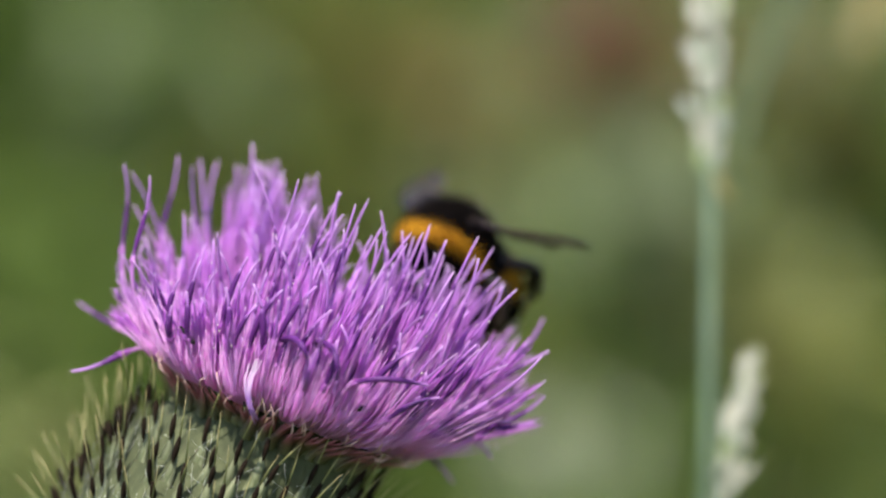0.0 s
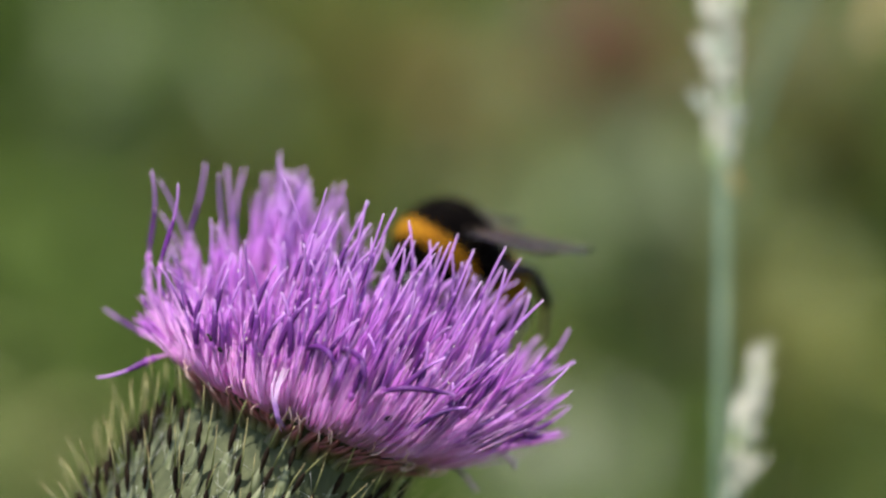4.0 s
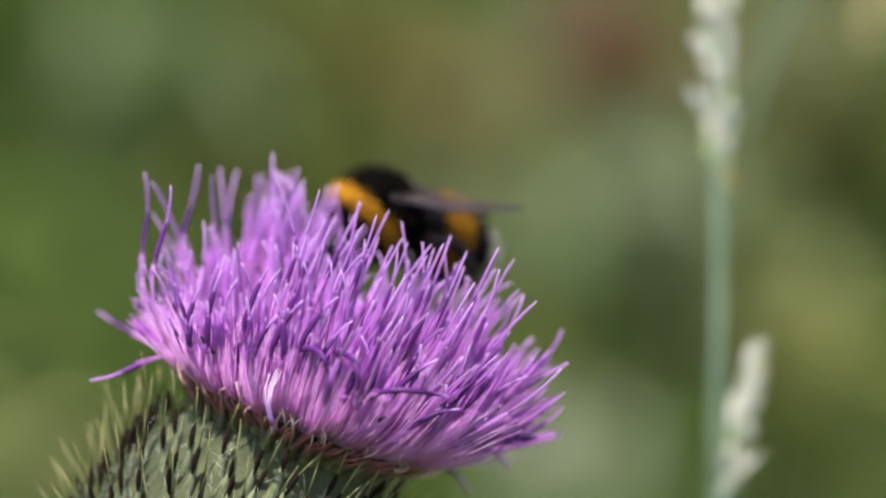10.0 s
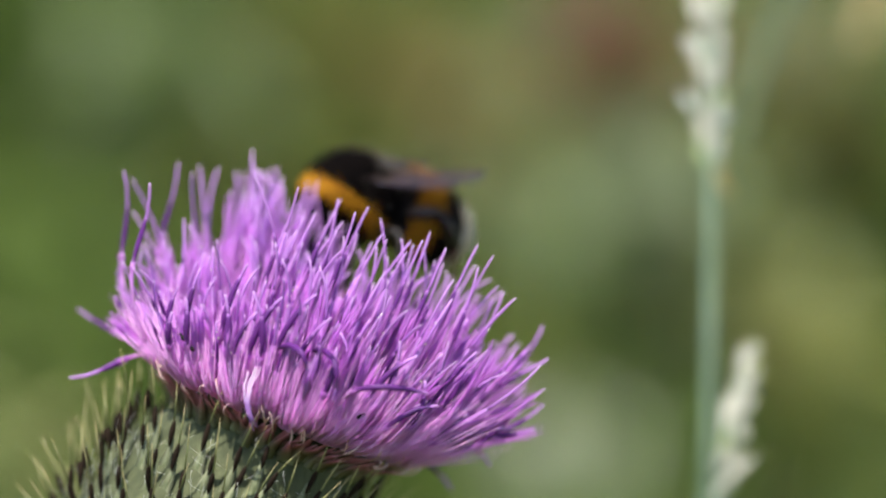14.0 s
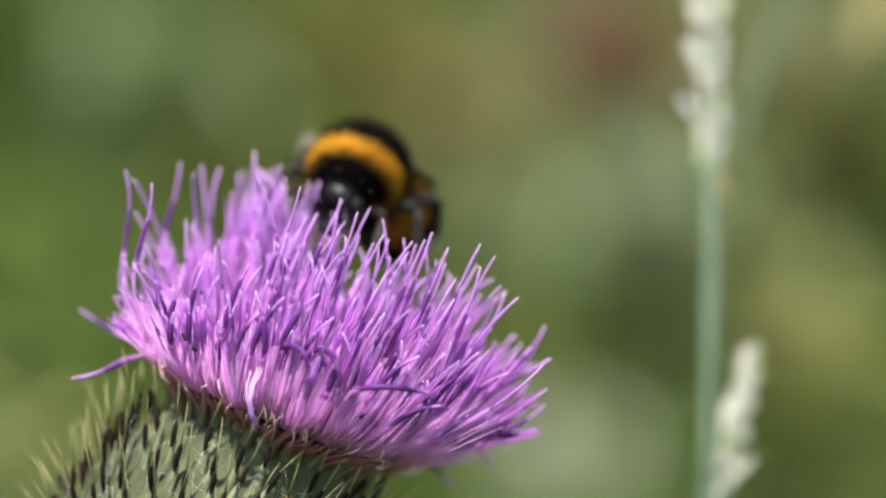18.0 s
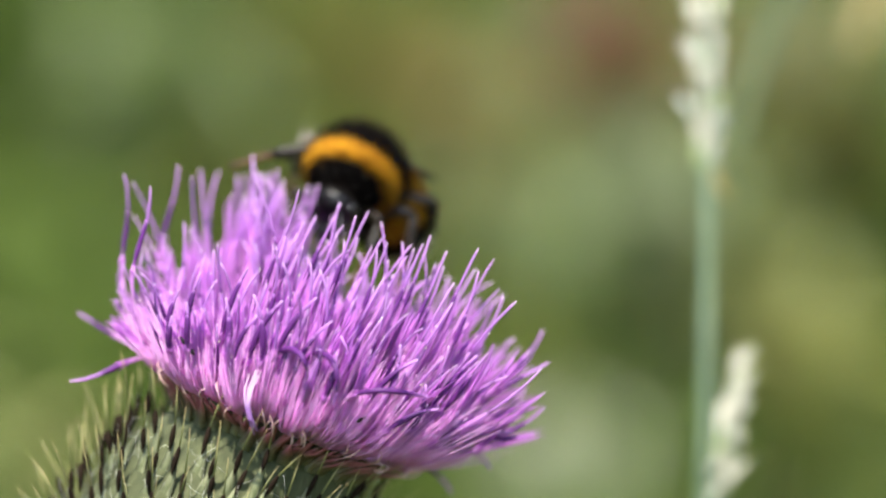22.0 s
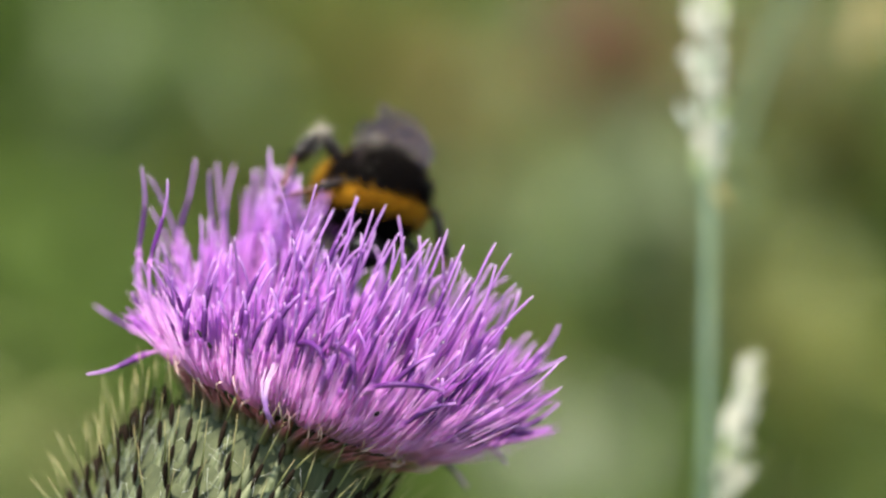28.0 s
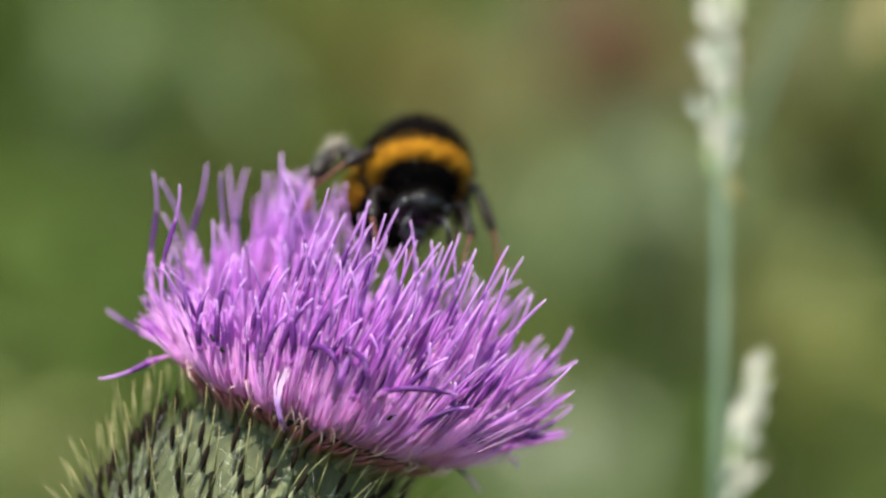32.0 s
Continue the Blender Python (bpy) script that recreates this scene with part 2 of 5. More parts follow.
FWD = (AIM - EYE).normalized()
RIGHT = Vector((1, 0, 0))
UP = RIGHT.cross(FWD)
DIST = (AIM - EYE).length


def spot(right, up, deep):
    """A place in the world: millimetres right and up in the plane of the flower, moved back by deep metres along its ray."""
    return EYE + (FWD * DIST + RIGHT * (right * MM) + UP * (up * MM)) * ((DIST + deep) / DIST)


# ---- the thistle ----
HEAD = pose(*spot(-13.8, -14.0, 0.0), -5, 22, 0)          # middle of the florets' bed, z along the flower's axis
FOOT = Vector((-0.045, 0.004, 0.0))
thistle = thing("thistle", Matrix.Translation(FOOT), "purple thistle flower head with spiny green bracts on its stem", "thistle")
HLOC = Matrix.Translation(-FOOT) @ HEAD
rnd = random.Random(11)


def bend(base, azimuth, tilt0, tilt1, length, swirl=0.0, curl=(0.0, 0.0), steps=14):
    """A curved line from base that leaves the axis by tilt0 and ends by tilt1; it also turns towards the light, and its end curls."""
    p, out = base.copy(), [base.copy()]
    for i in range(steps):
        u = (i + 0.5) / steps
        t = tilt1 + (tilt0 - tilt1) / (1 + math.exp((u - 0.19) / 0.06)) + curl[0] * max(0.0, u - 0.5) ** 2 * 4
        a = azimuth + swirl * u * u
        d = Vector((math.sin(t) * math.cos(a), math.sin(t) * math.sin(a), math.cos(t)))
        d += Vector((-0.09, 0, 0)) * min(1, 2 * u)
        d += Vector((-math.sin(a), math.cos(a), 0)) * curl[1] * max(0.0, u - 0.5) ** 2 * 4
        p = p + d.normalized() * (length / steps)
        out.append(p.copy())
    return out


def sample(path, u):
    f = max(0.0, min(0.9999, u)) * (len(path) - 1)
    i = int(f)
    return path[i].lerp(path[i + 1], f - i)


def stretch(path, u0, u1, n):
    return [sample(path, u0 + (u1 - u0) * i / (n - 1)) for i in range(n)]


def floret_soups(path, corolla, anther, style, size=1.0, tube_end=0.54, anther_end=0.80, lobes=1.0, style_end=1.0, thick=1.0):
    """One floret: a thin corolla tube that splits into five long ribbon lobes, a dark anther tube and a style."""
    c = stretch(path, 0, tube_end, 7)
    corolla.tube(c, [x * MM * size for x in (0.11, 0.12, 0.13, 0.15, 0.18, 0.21, 0.20)], 6, 0.0, 0.6)
    d = (sample(path, tube_end) - sample(path, tube_end - 0.05)).normalized()
    x = d.orthogonal().normalized()
    y = d.cross(x)
    for k in range(5):
        a = 2 * math.pi * k / 5 + rnd.uniform(-0.3, 0.3)
        o = (x * math.cos(a) + y * math.sin(a)) * MM * size
        reach = rnd.uniform(0.75, 1.05) * lobes
        flare = rnd.uniform(0.2, 1.1) ** 2 * min(1.0, 0.25 + 1.6 * lobes)
        pts = [sample(path, tube_end - 0.06 + reach * q) + o * (0.17 + 0.12 * q + flare * 0.5 * q * q) for q in (0, 0.2, 0.45, 0.75, 1.0)]
        wide = rnd.uniform(0.14, 0.22)
        corolla.tube(pts, [0.10 * MM * size, wide * MM * size, wide * 1.05 * MM * size, wide * 0.75 * MM * size, 0.03 * MM], 6, 0.5, 1.0, 0.28, -o.cross(d))
    pts = stretch(path, tube_end - 0.02, anther_end, 8)
    anther.tube(pts, [x * MM * size * thick for x in (0.10, 0.19, 0.25, 0.27, 0.27, 0.25, 0.20, 0.11)], 7)
    pts = stretch(path, anther_end - 0.02, style_end, 8)
    style.tube(pts, [x * MM * size * (0.4 + 0.6 * thick) for x in (0.14, 0.135, 0.13, 0.125, 0.12, 0.115, 0.11, 0.05)], 6)


def floret(path, size=1.0, tube_end=0.54, anther_end=0.80, dark=True, lobes=1.0, style_end=1.0, thick=1.0):
    c, a, s = Soup(), Soup(), Soup()
    floret_soups(path, c, a, s, size, tube_end, anther_end, lobes, style_end, thick)
    f = part("floret", c, M_COROLLA, thistle, m=HLOC)
    part("anther_tube", a, M_ANTHER if dark else M_ANTHER_PALE, f)
    part("style", s, M_STYLE, f)
    return f


FLORETS, BED = 470, 11.6
rest = (Soup(), Soup(), Soup())
pappus, grains = Soup(), Soup()
made = 0
for i in range(FLORETS):
    s = math.sqrt((i + 0.5) / FLORETS)
    az = i * 2.39996 + rnd.uniform(-0.12, 0.12)
    east, north = math.cos(az) * s, math.sin(az) * s      # towards the low side, and away from the camera
    base = Vector((BED * east, BED * north, -0.1 - 0.7 * s ** 4)) * MM
    low = max(0.0, math.cos(az + 0.35))
    rim = max(0.0, (s - 0.8) / 0.2)
    long = rnd.random() < 0.26
    facing = max(0.0, -math.sin(az)) * rim
    t0 = radians(54 * s ** 2.2 + 8 * rim + 16 * facing + rnd.uniform(-6, 6))
    t1 = radians(2 + 22 * s ** 1.8 + 25 * low * rim * rnd.random() ** 0.7 + 46 * max(0.0, -east) ** 2 * rnd.random() + 8 * rim * rnd.random() - 15 * facing * rnd.random() + rnd.gauss(0, 6))
    tuft = max(0.0, math.cos(az - 2.05)) * min(1.0, s * 1.7) * (1.0 if s < 0.85 else 0.3)
    bee_side = max(0.0, north) * max(0.0, math.cos((east - 0.35) * 2.0))
    front = max(0.0, math.cos((east - 0.3) * 1.6)) * max(0.0, 0.6 - north)
    length = (11.3 + 5.8 * max(0.0, (east - 0.3) / 0.7) ** 0.8 * (1 - 0.6 * rim) + 1.7 * front + 6.5 * tuft ** 3 - 4.2 * max(0.0, -east) * (1 - tuft) - 3.9 * bee_side
              + rnd.uniform(-1.6 - 2.4 * front * s, 0.7) + (rnd.uniform(2.4, 4.4) * (1 - 0.6 * rim * low) if long else 0.0)) * MM
    path = bend(base, az, t0, t1, length, rnd.gauss(0, 0.16), (rnd.gauss(-0.06, 0.5 if long else 0.28), rnd.gauss(0, 0.45 if long else 0.24)))
    near = math.sin(az) < 0.25 + 0.5 * (1 - s) and s > 0.38 and made < 300
    dark = near and rnd.random() < (0.24 if long else 0.06)
    if long:
        te = rnd.uniform(0.40, 0.48)
        kw = dict(tube_end=te, anther_end=te + rnd.uniform(0.24, 0.30), lobes=0.20)
    elif dark:
        te = rnd.uniform(0.46, 0.58)
        kw = dict(tube_end=te, anther_end=te + rnd.uniform(0.27, 0.33), lobes=0.15, size=1.12)
    else:
        te = rnd.uniform(0.36, 0.48)
        kw = dict(tube_end=te, anther_end=te + rnd.uniform(0.16, 0.24), lobes=rnd.uniform(0.50, 0.68), thick=0.66)
        kw["style_end"] = 1.0 if rnd.random() < 0.3 else kw["anther_end"] + 0.12
    kw.setdefault("thick", 1.0 - 0.4 * max(0.0, -east))
    for _ in range(26 if s > 0.7 and north < 0.2 else 3):
        o = Vector((rnd.gauss(0, 0.6), rnd.gauss(0, 0.6), 0)) * MM
        e = rnd.uniform(0.3, 0.7)
        pappus.tube([sample(path, e * q) + o * (0.6 + 0.7 * q) for q in (0.0, 0.5, 1.0)], [0.055 * MM, 0.05 * MM, 0.018 * MM], 3)
    if near:
        floret(path, dark=dark, **kw)
        made += 1
        for _ in range(rnd.choice((0, 0, 1, 2, 3))):
            p = sample(path, rnd.uniform(kw["anther_end"] - 0.1, min(1.0, kw["anther_end"] + 0.12)))
            p = p + Vector((rnd.gauss(0, 1), rnd.gauss(0, 1), rnd.gauss(0, 1))).normalized() * 0.25 * MM
            grains.ball(p, [rnd.uniform(0.05, 0.09) * MM] * 3, 4, 6)
    else:
        floret_soups(path, *rest, **kw)
part("pollen_grains", grains, M_POLLEN, thistle, "white pollen grains stuck to the florets", HLOC, "stuff")
for soup, mat, name in zip(rest, (M_COROLLA, M_ANTHER_PALE, M_STYLE), ("florets", "anther_tubes", "styles")):
    part(name, soup, mat, thistle, m=HLOC, kind="stuff")


part("pappus", pappus, M_PAPPUS, thistle, "fine pale hairs between the florets", HLOC, "stuff")


def stray(points, **k):
    """A floret that strays from the tuft; its line goes through a few places, in millimetres from the middle of the bed."""
    pts = [Vector(p) * MM for p in points]
    out = []
    for u in [i / 12 for i in range(13)]:
        q = list(pts)
        while len(q) > 1:
            q = [a.lerp(b, u) for a, b in zip(q, q[1:])]
        out.append(q[0])
    return floret(out, **{"lobes": 0.18, **k})


def tall_tuft(count):
    """A higher tuft of florets at the far edge."""
    for k in range(count):
        u = (k + 0.5) / count
        x, y, top = -8.6 + 6.6 * u + rnd.uniform(-0.6, 0.6), rnd.uniform(5.0, 9.5), rnd.uniform(15.4, 19.4)
        stray([(x, y, 0.2), (x - 0.8, y + 1.0, top * 0.4), (x - 1.2, y + 1.2, top * 0.7), (x - 2.6 + rnd.gauss(0, 1.1), y + 1.0, top)],
              tube_end=0.5, anther_end=0.72, size=rnd.uniform(0.9, 1.15), dark=False, lobes=0.3)


def tall_row(count):
    """Longer florets along the near edge of the tuft, each with its style held up."""
    for k in range(count):
        u = (k + 0.5) / count
        x = -6.5 + 18.0 * u + rnd.uniform(-0.5, 0.5)
        lean = rnd.gauss(-1.4 + 1.2 * u, 1.8)
        top = rnd.uniform(15.8, 19.4) + 1.2 * u - 0.8 * max(0.0, math.sin((u - 0.14) * 3.6))
        root = (x * 0.75, -5.5 + rnd.uniform(-1.5, 2.5), 0.2)
        mid = (x + rnd.gauss(0, 0.8), root[1] - 3.2, top * 0.45)
        stray([root, mid, (x + lean * 0.2, root[1] - 2.0, top * 0.75), (x + lean, root[1] - 1.2 + rnd.uniform(-1, 1), top)],
              tube_end=0.5, anther_end=0.74, size=rnd.uniform(0.72, 0.95), dark=rnd.random() < 0.5)


def dark_row(count):
    """Florets of the near side whose dark anther tubes stand clear of the pale lobes."""
    for k in range(count):
        a = -2.45 + 2.25 * ((k * 0.618034) % 1.0)
        r, top = rnd.uniform(9.6, 11.8), rnd.uniform(5.0, 12.5)
        x, y = r * math.cos(a), r * math.sin(a)
        ox, oy = math.cos(a), math.sin(a)
        out = rnd.uniform(3.8, 5.4) + 2.2 * max(0.0, math.cos(a + 0.3)) + 1.4 * max(0.0, -math.cos(a))
        turn = rnd.gauss(0, 1.2)
        stray([(x, y, -0.4), (x + ox * out * 0.9, y + oy * out * 0.9, top * 0.3), (x + ox * out * 0.9 - turn * 0.5, y + oy * out, top * 0.7),
               (x + ox * (out + 0.6) + turn * 1.3, y + oy * (out - 0.5), top)],
              tube_end=rnd.uniform(0.42, 0.52), anther_end=rnd.uniform(0.82, 0.92), size=rnd.uniform(0.95, 1.15), lobes=0.12)


dark_row(30)
tall_row(30)
tall_tuft(34)


def flat(right, up, deep):
    """From the view's plane into the head's own space, in millimetres."""
    v = HEAD.inverted() @ spot(right, up, deep * MM)
    return tuple(v / MM)


stray([flat(-25.8, -9.4, -2), flat(-28.0, -9.3, -3), flat(-29.6, -11.3, -4), flat(-32.8, -11.5, -4)], tube_end=0.35, anther_end=0.68)
stray([flat(-25.6, -9.0, 3), flat(-29.0, -7.6, 6), flat(-32.1, -5.4, 7)], tube_end=0.5, lobes=0.05, size=0.85)
stray([flat(-26.2, -8.0, -2), flat(-28.6, -5.0, -1), flat(-28.8, -4.2, -1)], tube_end=0.5, lobes=0.05, size=0.85)
stray([flat(-3.0, -16.2, -2), flat(4.6, -12.6, -3), flat(9.4, -9.8, -2)])
stray([flat(-2.0, -15.2, 3), flat(6.6, -12.6, 4), flat(8.9, -6.9, 4)])
stray([flat(-2.2, -17.2, -1), flat(5.8, -17.4, -1), flat(9.0, -13.7, 0)])
stray([flat(-3.6, -17.2, -2), flat(5.4, -17.0, -3), flat(8.2, -16.0, -3)])
stray([flat(-4.0, -17.6, 2), flat(2.6, -16.0, 4), flat(4.3, -19.3, 5)], tube_end=0.4)
stray([flat(-5.0, -17.9, 5), flat(-1.5, -17.6, 9), flat(0.9, -21.4, 10)], tube_end=0.4)
stray([flat(-12.6, -13.9, -7), flat(-13.2, -6.5, -11), flat(-7.6, -8.2, -25), flat(-9.6, -13.7, -18)], tube_end=0.26, anther_end=0.94)
stray([flat(-15.6, -13.6, -7), flat(-15.8, -6.6, -11), flat(-11.4, -8.0, -25), flat(-11.9, -11.4, -18)], tube_end=0.26, anther_end=0.94)
stray([flat(-9.2, -14.6, -13), flat(-8.8, -11.4, -19), flat(-4.0, -12.2, -18), flat(-1.2, -12.9, -16)], tube_end=0.26, anther_end=0.94)
stray([flat(-26.4, -8.4, 0), flat(-30.2, 0.0, 2), flat(-26.6, 1.0, 2), flat(-28.0, 6.8, 1)], tube_end=0.45, lobes=0.04, size=0.85)
stray([flat(-25.6, -8.6, -5), flat(-29.6, -1.4, -6), flat(-25.4, 0.4, -6), flat(-25.7, 5.7, -6)], tube_end=0.45, lobes=0.04, size=0.85)
stray([flat(-23.6, -8.0, 4), flat(-27.0, 0.0, 7), flat(-23.6, 1.4, 7), flat(-23.2, 7.5, 7)], tube_end=0.45, lobes=0.04, size=0.85)
limp = Soup()
for k in range(7):
    q, z = rnd.gauss(0, 0.16), rnd.uniform(-0.2, 0.2)
    limp.tube([Vector(flat(*p)) * MM for p in ((-16.2 + q * 1.6, -10.4 - abs(q), -14.6 + z), (-16.9 + q, -12.1, -15.6 + z), (-17.1 + q * 0.5, -13.4, -15.8 + z),
                                               (-16.9 + q * 0.3, -14.7, -15.6 + z), (-16.3 + q * 0.5, -15.7 - abs(q), -15.2))],
              [0.04 * MM, 0.07 * MM, 0.11 * MM, 0.12 * MM, 0.05 * MM], 5)
part("withered_floret", limp, M_PALE, thistle, "withered pale floret hanging over the rim", HLOC)

# the involucre under the florets: a woolly ball of spirally set bracts, each with a dark keel and a straw spine
def girth(z):
    """Radius of the involucre at height z under the florets' bed, both in millimetres."""
    d = max(0.0, min(25.0, -z))
    return 8.1 + 4.0 * min(d, 15.0) / 13.0 + 2.2 * max(0.0, 1 - d / 3.0) - (10.5 * ((d - 15) / 10) ** 2 if d > 15 else 0.0)


def shift(z):
    """The ball of bracts bulges to one side under the florets."""
    return Vector((0.6 - 2.0 * min(1.0, max(0.0, -z) / 8.0), 0, 0))


ball = Soup()
TURNS, LAYERS = 44, 30
for i in range(LAYERS + 1):
    z = -0.8 - 24.2 * i / LAYERS
    for k in range(TURNS):
        t = 2 * math.pi * k / TURNS
        r = girth(z) * 0.985 * (1 + 0.02 * noise.noise(Vector((math.cos(t) * 3, math.sin(t) * 3, z * 0.4))))
        ball.v.append((Vector((r * math.cos(t), r * math.sin(t), z)) + shift(z)) * MM)
        ball.a.append(i / LAYERS)
for i in range(LAYERS):
    for k in range(TURNS):
        p, q = i * TURNS + k, i * TURNS + (k + 1) % TURNS
        ball.f.append((p, p + TURNS, q + TURNS, q))
ball.f.append(tuple(range(TURNS)))
ball.f.append(tuple(reversed([LAYERS * TURNS + k for k in range(TURNS)])))
involucre = part("involucre", ball, M_INVOLUCRE, thistle, "woolly green ball of bracts under the florets, colour darkened for shade in the gaps", HLOC)


def bract_meshes(seed):
    """A flat woolly bract that hugs the ball, the dark drop of its keel and a long straw spine."""
    g = random.Random(seed)
    b, k, s = Soup(), Soup(), Soup()
    n = g.uniform(0.9, 1.15)
    line = [Vector((0, 0.03 + 0.55 * u * u, -4.6 + 6.0 * u)) * MM * n for u in (0, 0.25, 0.5, 0.75, 1.0)]
    b.blade(line, [w * MM for w in (0.8, 0.95, 0.8, 0.48, 0.14)], Vector((1, 0, 0)), -0.05, 0.06)
    t = line[-1]
    d = Vector((g.uniform(-0.05, 0.05), 0.12, 1)).normalized()
    rise = Vector((0, 1, 0))
    long = g.uniform(2.2, 3.0)
    k0 = t - d * 0.9 * MM + rise * 0.22 * MM
    out = g.uniform(0.12, 0.36)
    e = (d + rise * out).normalized()
    kp = [k0 + e * long * MM * u for u in (0, 0.2, 0.45, 0.7, 0.9, 1.0)]
    k.tube(kp, [r * MM for r in (0.05, 0.18, 0.26, 0.25, 0.15, 0.06)], 7)
    tip = kp[-1] + (e + rise * g.uniform(0.0, 0.2)).normalized() * g.uniform(2.7, 4.9) * MM + Vector((g.uniform(-0.7, 0.7) * MM, 0, 0))
    mid = kp[-1].lerp(tip, 0.5) + d * 0.15 * MM
    s.tube([kp[-2], mid, tip], [0.09 * MM, 0.06 * MM, 0.012 * MM], 5)
    return b, k, s


SOUPS = [bract_meshes(i) for i in range(10)]
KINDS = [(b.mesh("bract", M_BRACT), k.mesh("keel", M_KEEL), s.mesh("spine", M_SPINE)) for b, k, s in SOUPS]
far = (Soup(), Soup(), Soup())
wool = Soup()
BRACTS = 240
for i in range(BRACTS):
    z = -5.4 - 17.0 * (i + 0.5) / BRACTS
    az = i * 2.39996 + rnd.uniform(-0.08, 0.08)
    o = Vector((math.cos(az), math.sin(az), 0))
    p = (o * girth(z) + Vector((0, 0, z)) + shift(z)) * MM
    n = (o + Vector((0, 0, -(girth(z + 0.5) - girth(z - 0.5))))).normalized()
    up = (Vector((0, 0, 1)) - n * n.z).normalized()
    up = (up * 0.5 + Vector((0, 0, 0.5)) + o * (0.10 + 0.42 * i / BRACTS)).normalized()
    x = n.cross(up).normalized()
    n = up.cross(x)
    m = Matrix((x, n, up)).transposed().to_4x4()
    m.translation = p
    m = m @ pose(0, 0, 0, rnd.uniform(-4, 6), rnd.uniform(-7, 7), rnd.uniform(-6, 6))
    for _ in range(3):
        c0 = p + n * 0.5 * MM + (x * rnd.gauss(0, 1.6) + up * rnd.gauss(0, 1.4)) * MM
        c1 = c0 + (x * rnd.gauss(0, 1.3) + up * rnd.gauss(0, 1.5) + n * rnd.uniform(-0.1, 0.5)) * MM
        wool.tube([c0, c0.lerp(c1, 0.5) + n * rnd.uniform(0.1, 0.6) * MM, c1], [0.012 * MM] * 3, 3)
    if math.sin(az) > 0.2:
        for pile, soup in zip(far, SOUPS[i % 10]):
            n0 = len(pile.v)
            pile.v += [m @ v for v in soup.v]
            pile.a += soup.a
            pile.f += [tuple(n0 + q for q in f) for f in soup.f]
        continue
    b, k, s = KINDS[i % 10]
    ob = part("bract", b, None, thistle, m=HLOC @ m)
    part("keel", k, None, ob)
    part("spine", s, None, ob)
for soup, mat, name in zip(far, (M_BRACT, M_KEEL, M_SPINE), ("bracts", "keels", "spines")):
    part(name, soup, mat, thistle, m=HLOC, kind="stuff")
part("cobweb_wool", wool, M_WOOL, thistle, "fine white cobweb hairs", HLOC, "stuff")

# the inner bracts: a ring of red-brown papery tips round the foot of the florets
for i in range(210):
    az = 2 * math.pi * i * 0.618034
    z0 = rnd.uniform(-3.8, -2.2)
    b = Soup()
    lean = rnd.gauss(0.03, 0.06)
    r0, r1, z1 = girth(z0) + 0.15, rnd.uniform(11.7, 12.7), rnd.uniform(-1.5, 0.1)
    line = []
    for u in (0, 0.25, 0.5, 0.75, 1.0):
        r = r0 + (r1 - r0) * u ** 1.6
        a = az + lean * u
        line.append((Vector((r * math.cos(a), r * math.sin(a), z0 + (z1 - z0) * u)) + shift(z0) * (1 - u)) * MM)
    w0 = rnd.uniform(0.8, 1.2)
    b.blade(line, [w * MM * w0 for w in (0.55, 0.55, 0.42, 0.24, 0.05)], Vector((-math.sin(az), math.cos(az), 0)), -0.2, 0.2)
    ob = part("inner_bract", b, M_INNER, thistle, "red-brown papery bract", HLOC)
    if rnd.random() > 0.42:
        continue
    h = Soup()
    o = Vector((math.cos(az), math.sin(az), 0))
    q = Vector((-math.sin(az), math.cos(az), 0)) * rnd.choice((-1, 1))
    t = line[-1]
    c = rnd.uniform(0.8, 1.6)
    h.tube([t - o * 0.25 * MM, t + (o * 0.8 + q * 0.2 + Vector((0, 0, 0.5))) * MM * c * 0.5, t + (o * 1.2 + q * 0.5 + Vector((0, 0, 1.2))) * MM * c * 0.6,
            t + (o * 0.9 + q * 1.0 + Vector((0, 0, 1.7))) * MM * c * 0.6, t + (o * 0.6 + q * 0.9 + Vector((0, 0, 2.0))) * MM * c * 0.6],
           [0.08 * MM, 0.08 * MM, 0.07 * MM, 0.05 * MM, 0.02 * MM], 5)
    part("curled_tip", h, M_HOOK, ob)

stem = Soup()
hl = HLOC @ Vector((0, 0, -0.0245))
down = (HLOC.to_3x3() @ Vector((0, 0, -1))).normalized()
q = [hl, hl + down * 0.12, Vector((-0.005, 0, 0.35)), Vector((0, 0, -0.03))]
line = []
for i in range(25):
    u = i / 24
    r = list(q)
    while len(r) > 1:
        r = [a.lerp(b, u) for a, b in zip(r, r[1:])]
    line.append(r[0])
stem.tube(line, [(2.0 + 2.0 * (i / 24)) * MM for i in range(25)], 10)
part("stem", stem, M_STEM, thistle, "ridged green stem")


def tiny_beetle(right, up, deep, turn):
    e = thing("tiny_beetle", Matrix.Translation(spot(right, up, deep * MM)) @ pose(0, 0, 0, 0, turn, 0), "tiny black beetle on the foot of the florets",
              "insect", "tiny beetles on the thistle")
    b = Soup()
    b.ball((0, 0, 0), (0.19 * MM, 0.18 * MM, 0.34 * MM), 8, 10)
    part("body", b, M_BUG, e)
    h = Soup()
    h.ball((0, -0.02 * MM, 0.40 * MM), (0.13 * MM, 0.12 * MM, 0.13 * MM), 6, 8)
    part("head", h, M_BUG, e)
    return e


beetles = [tiny_beetle(-22.75, -8.0, -12.6, -35), tiny_beetle(-22.0, -8.9, -13.0, -35), tiny_beetle(-7.2, -14.9, -14.0, 60)]


BM = 0.92 * MM


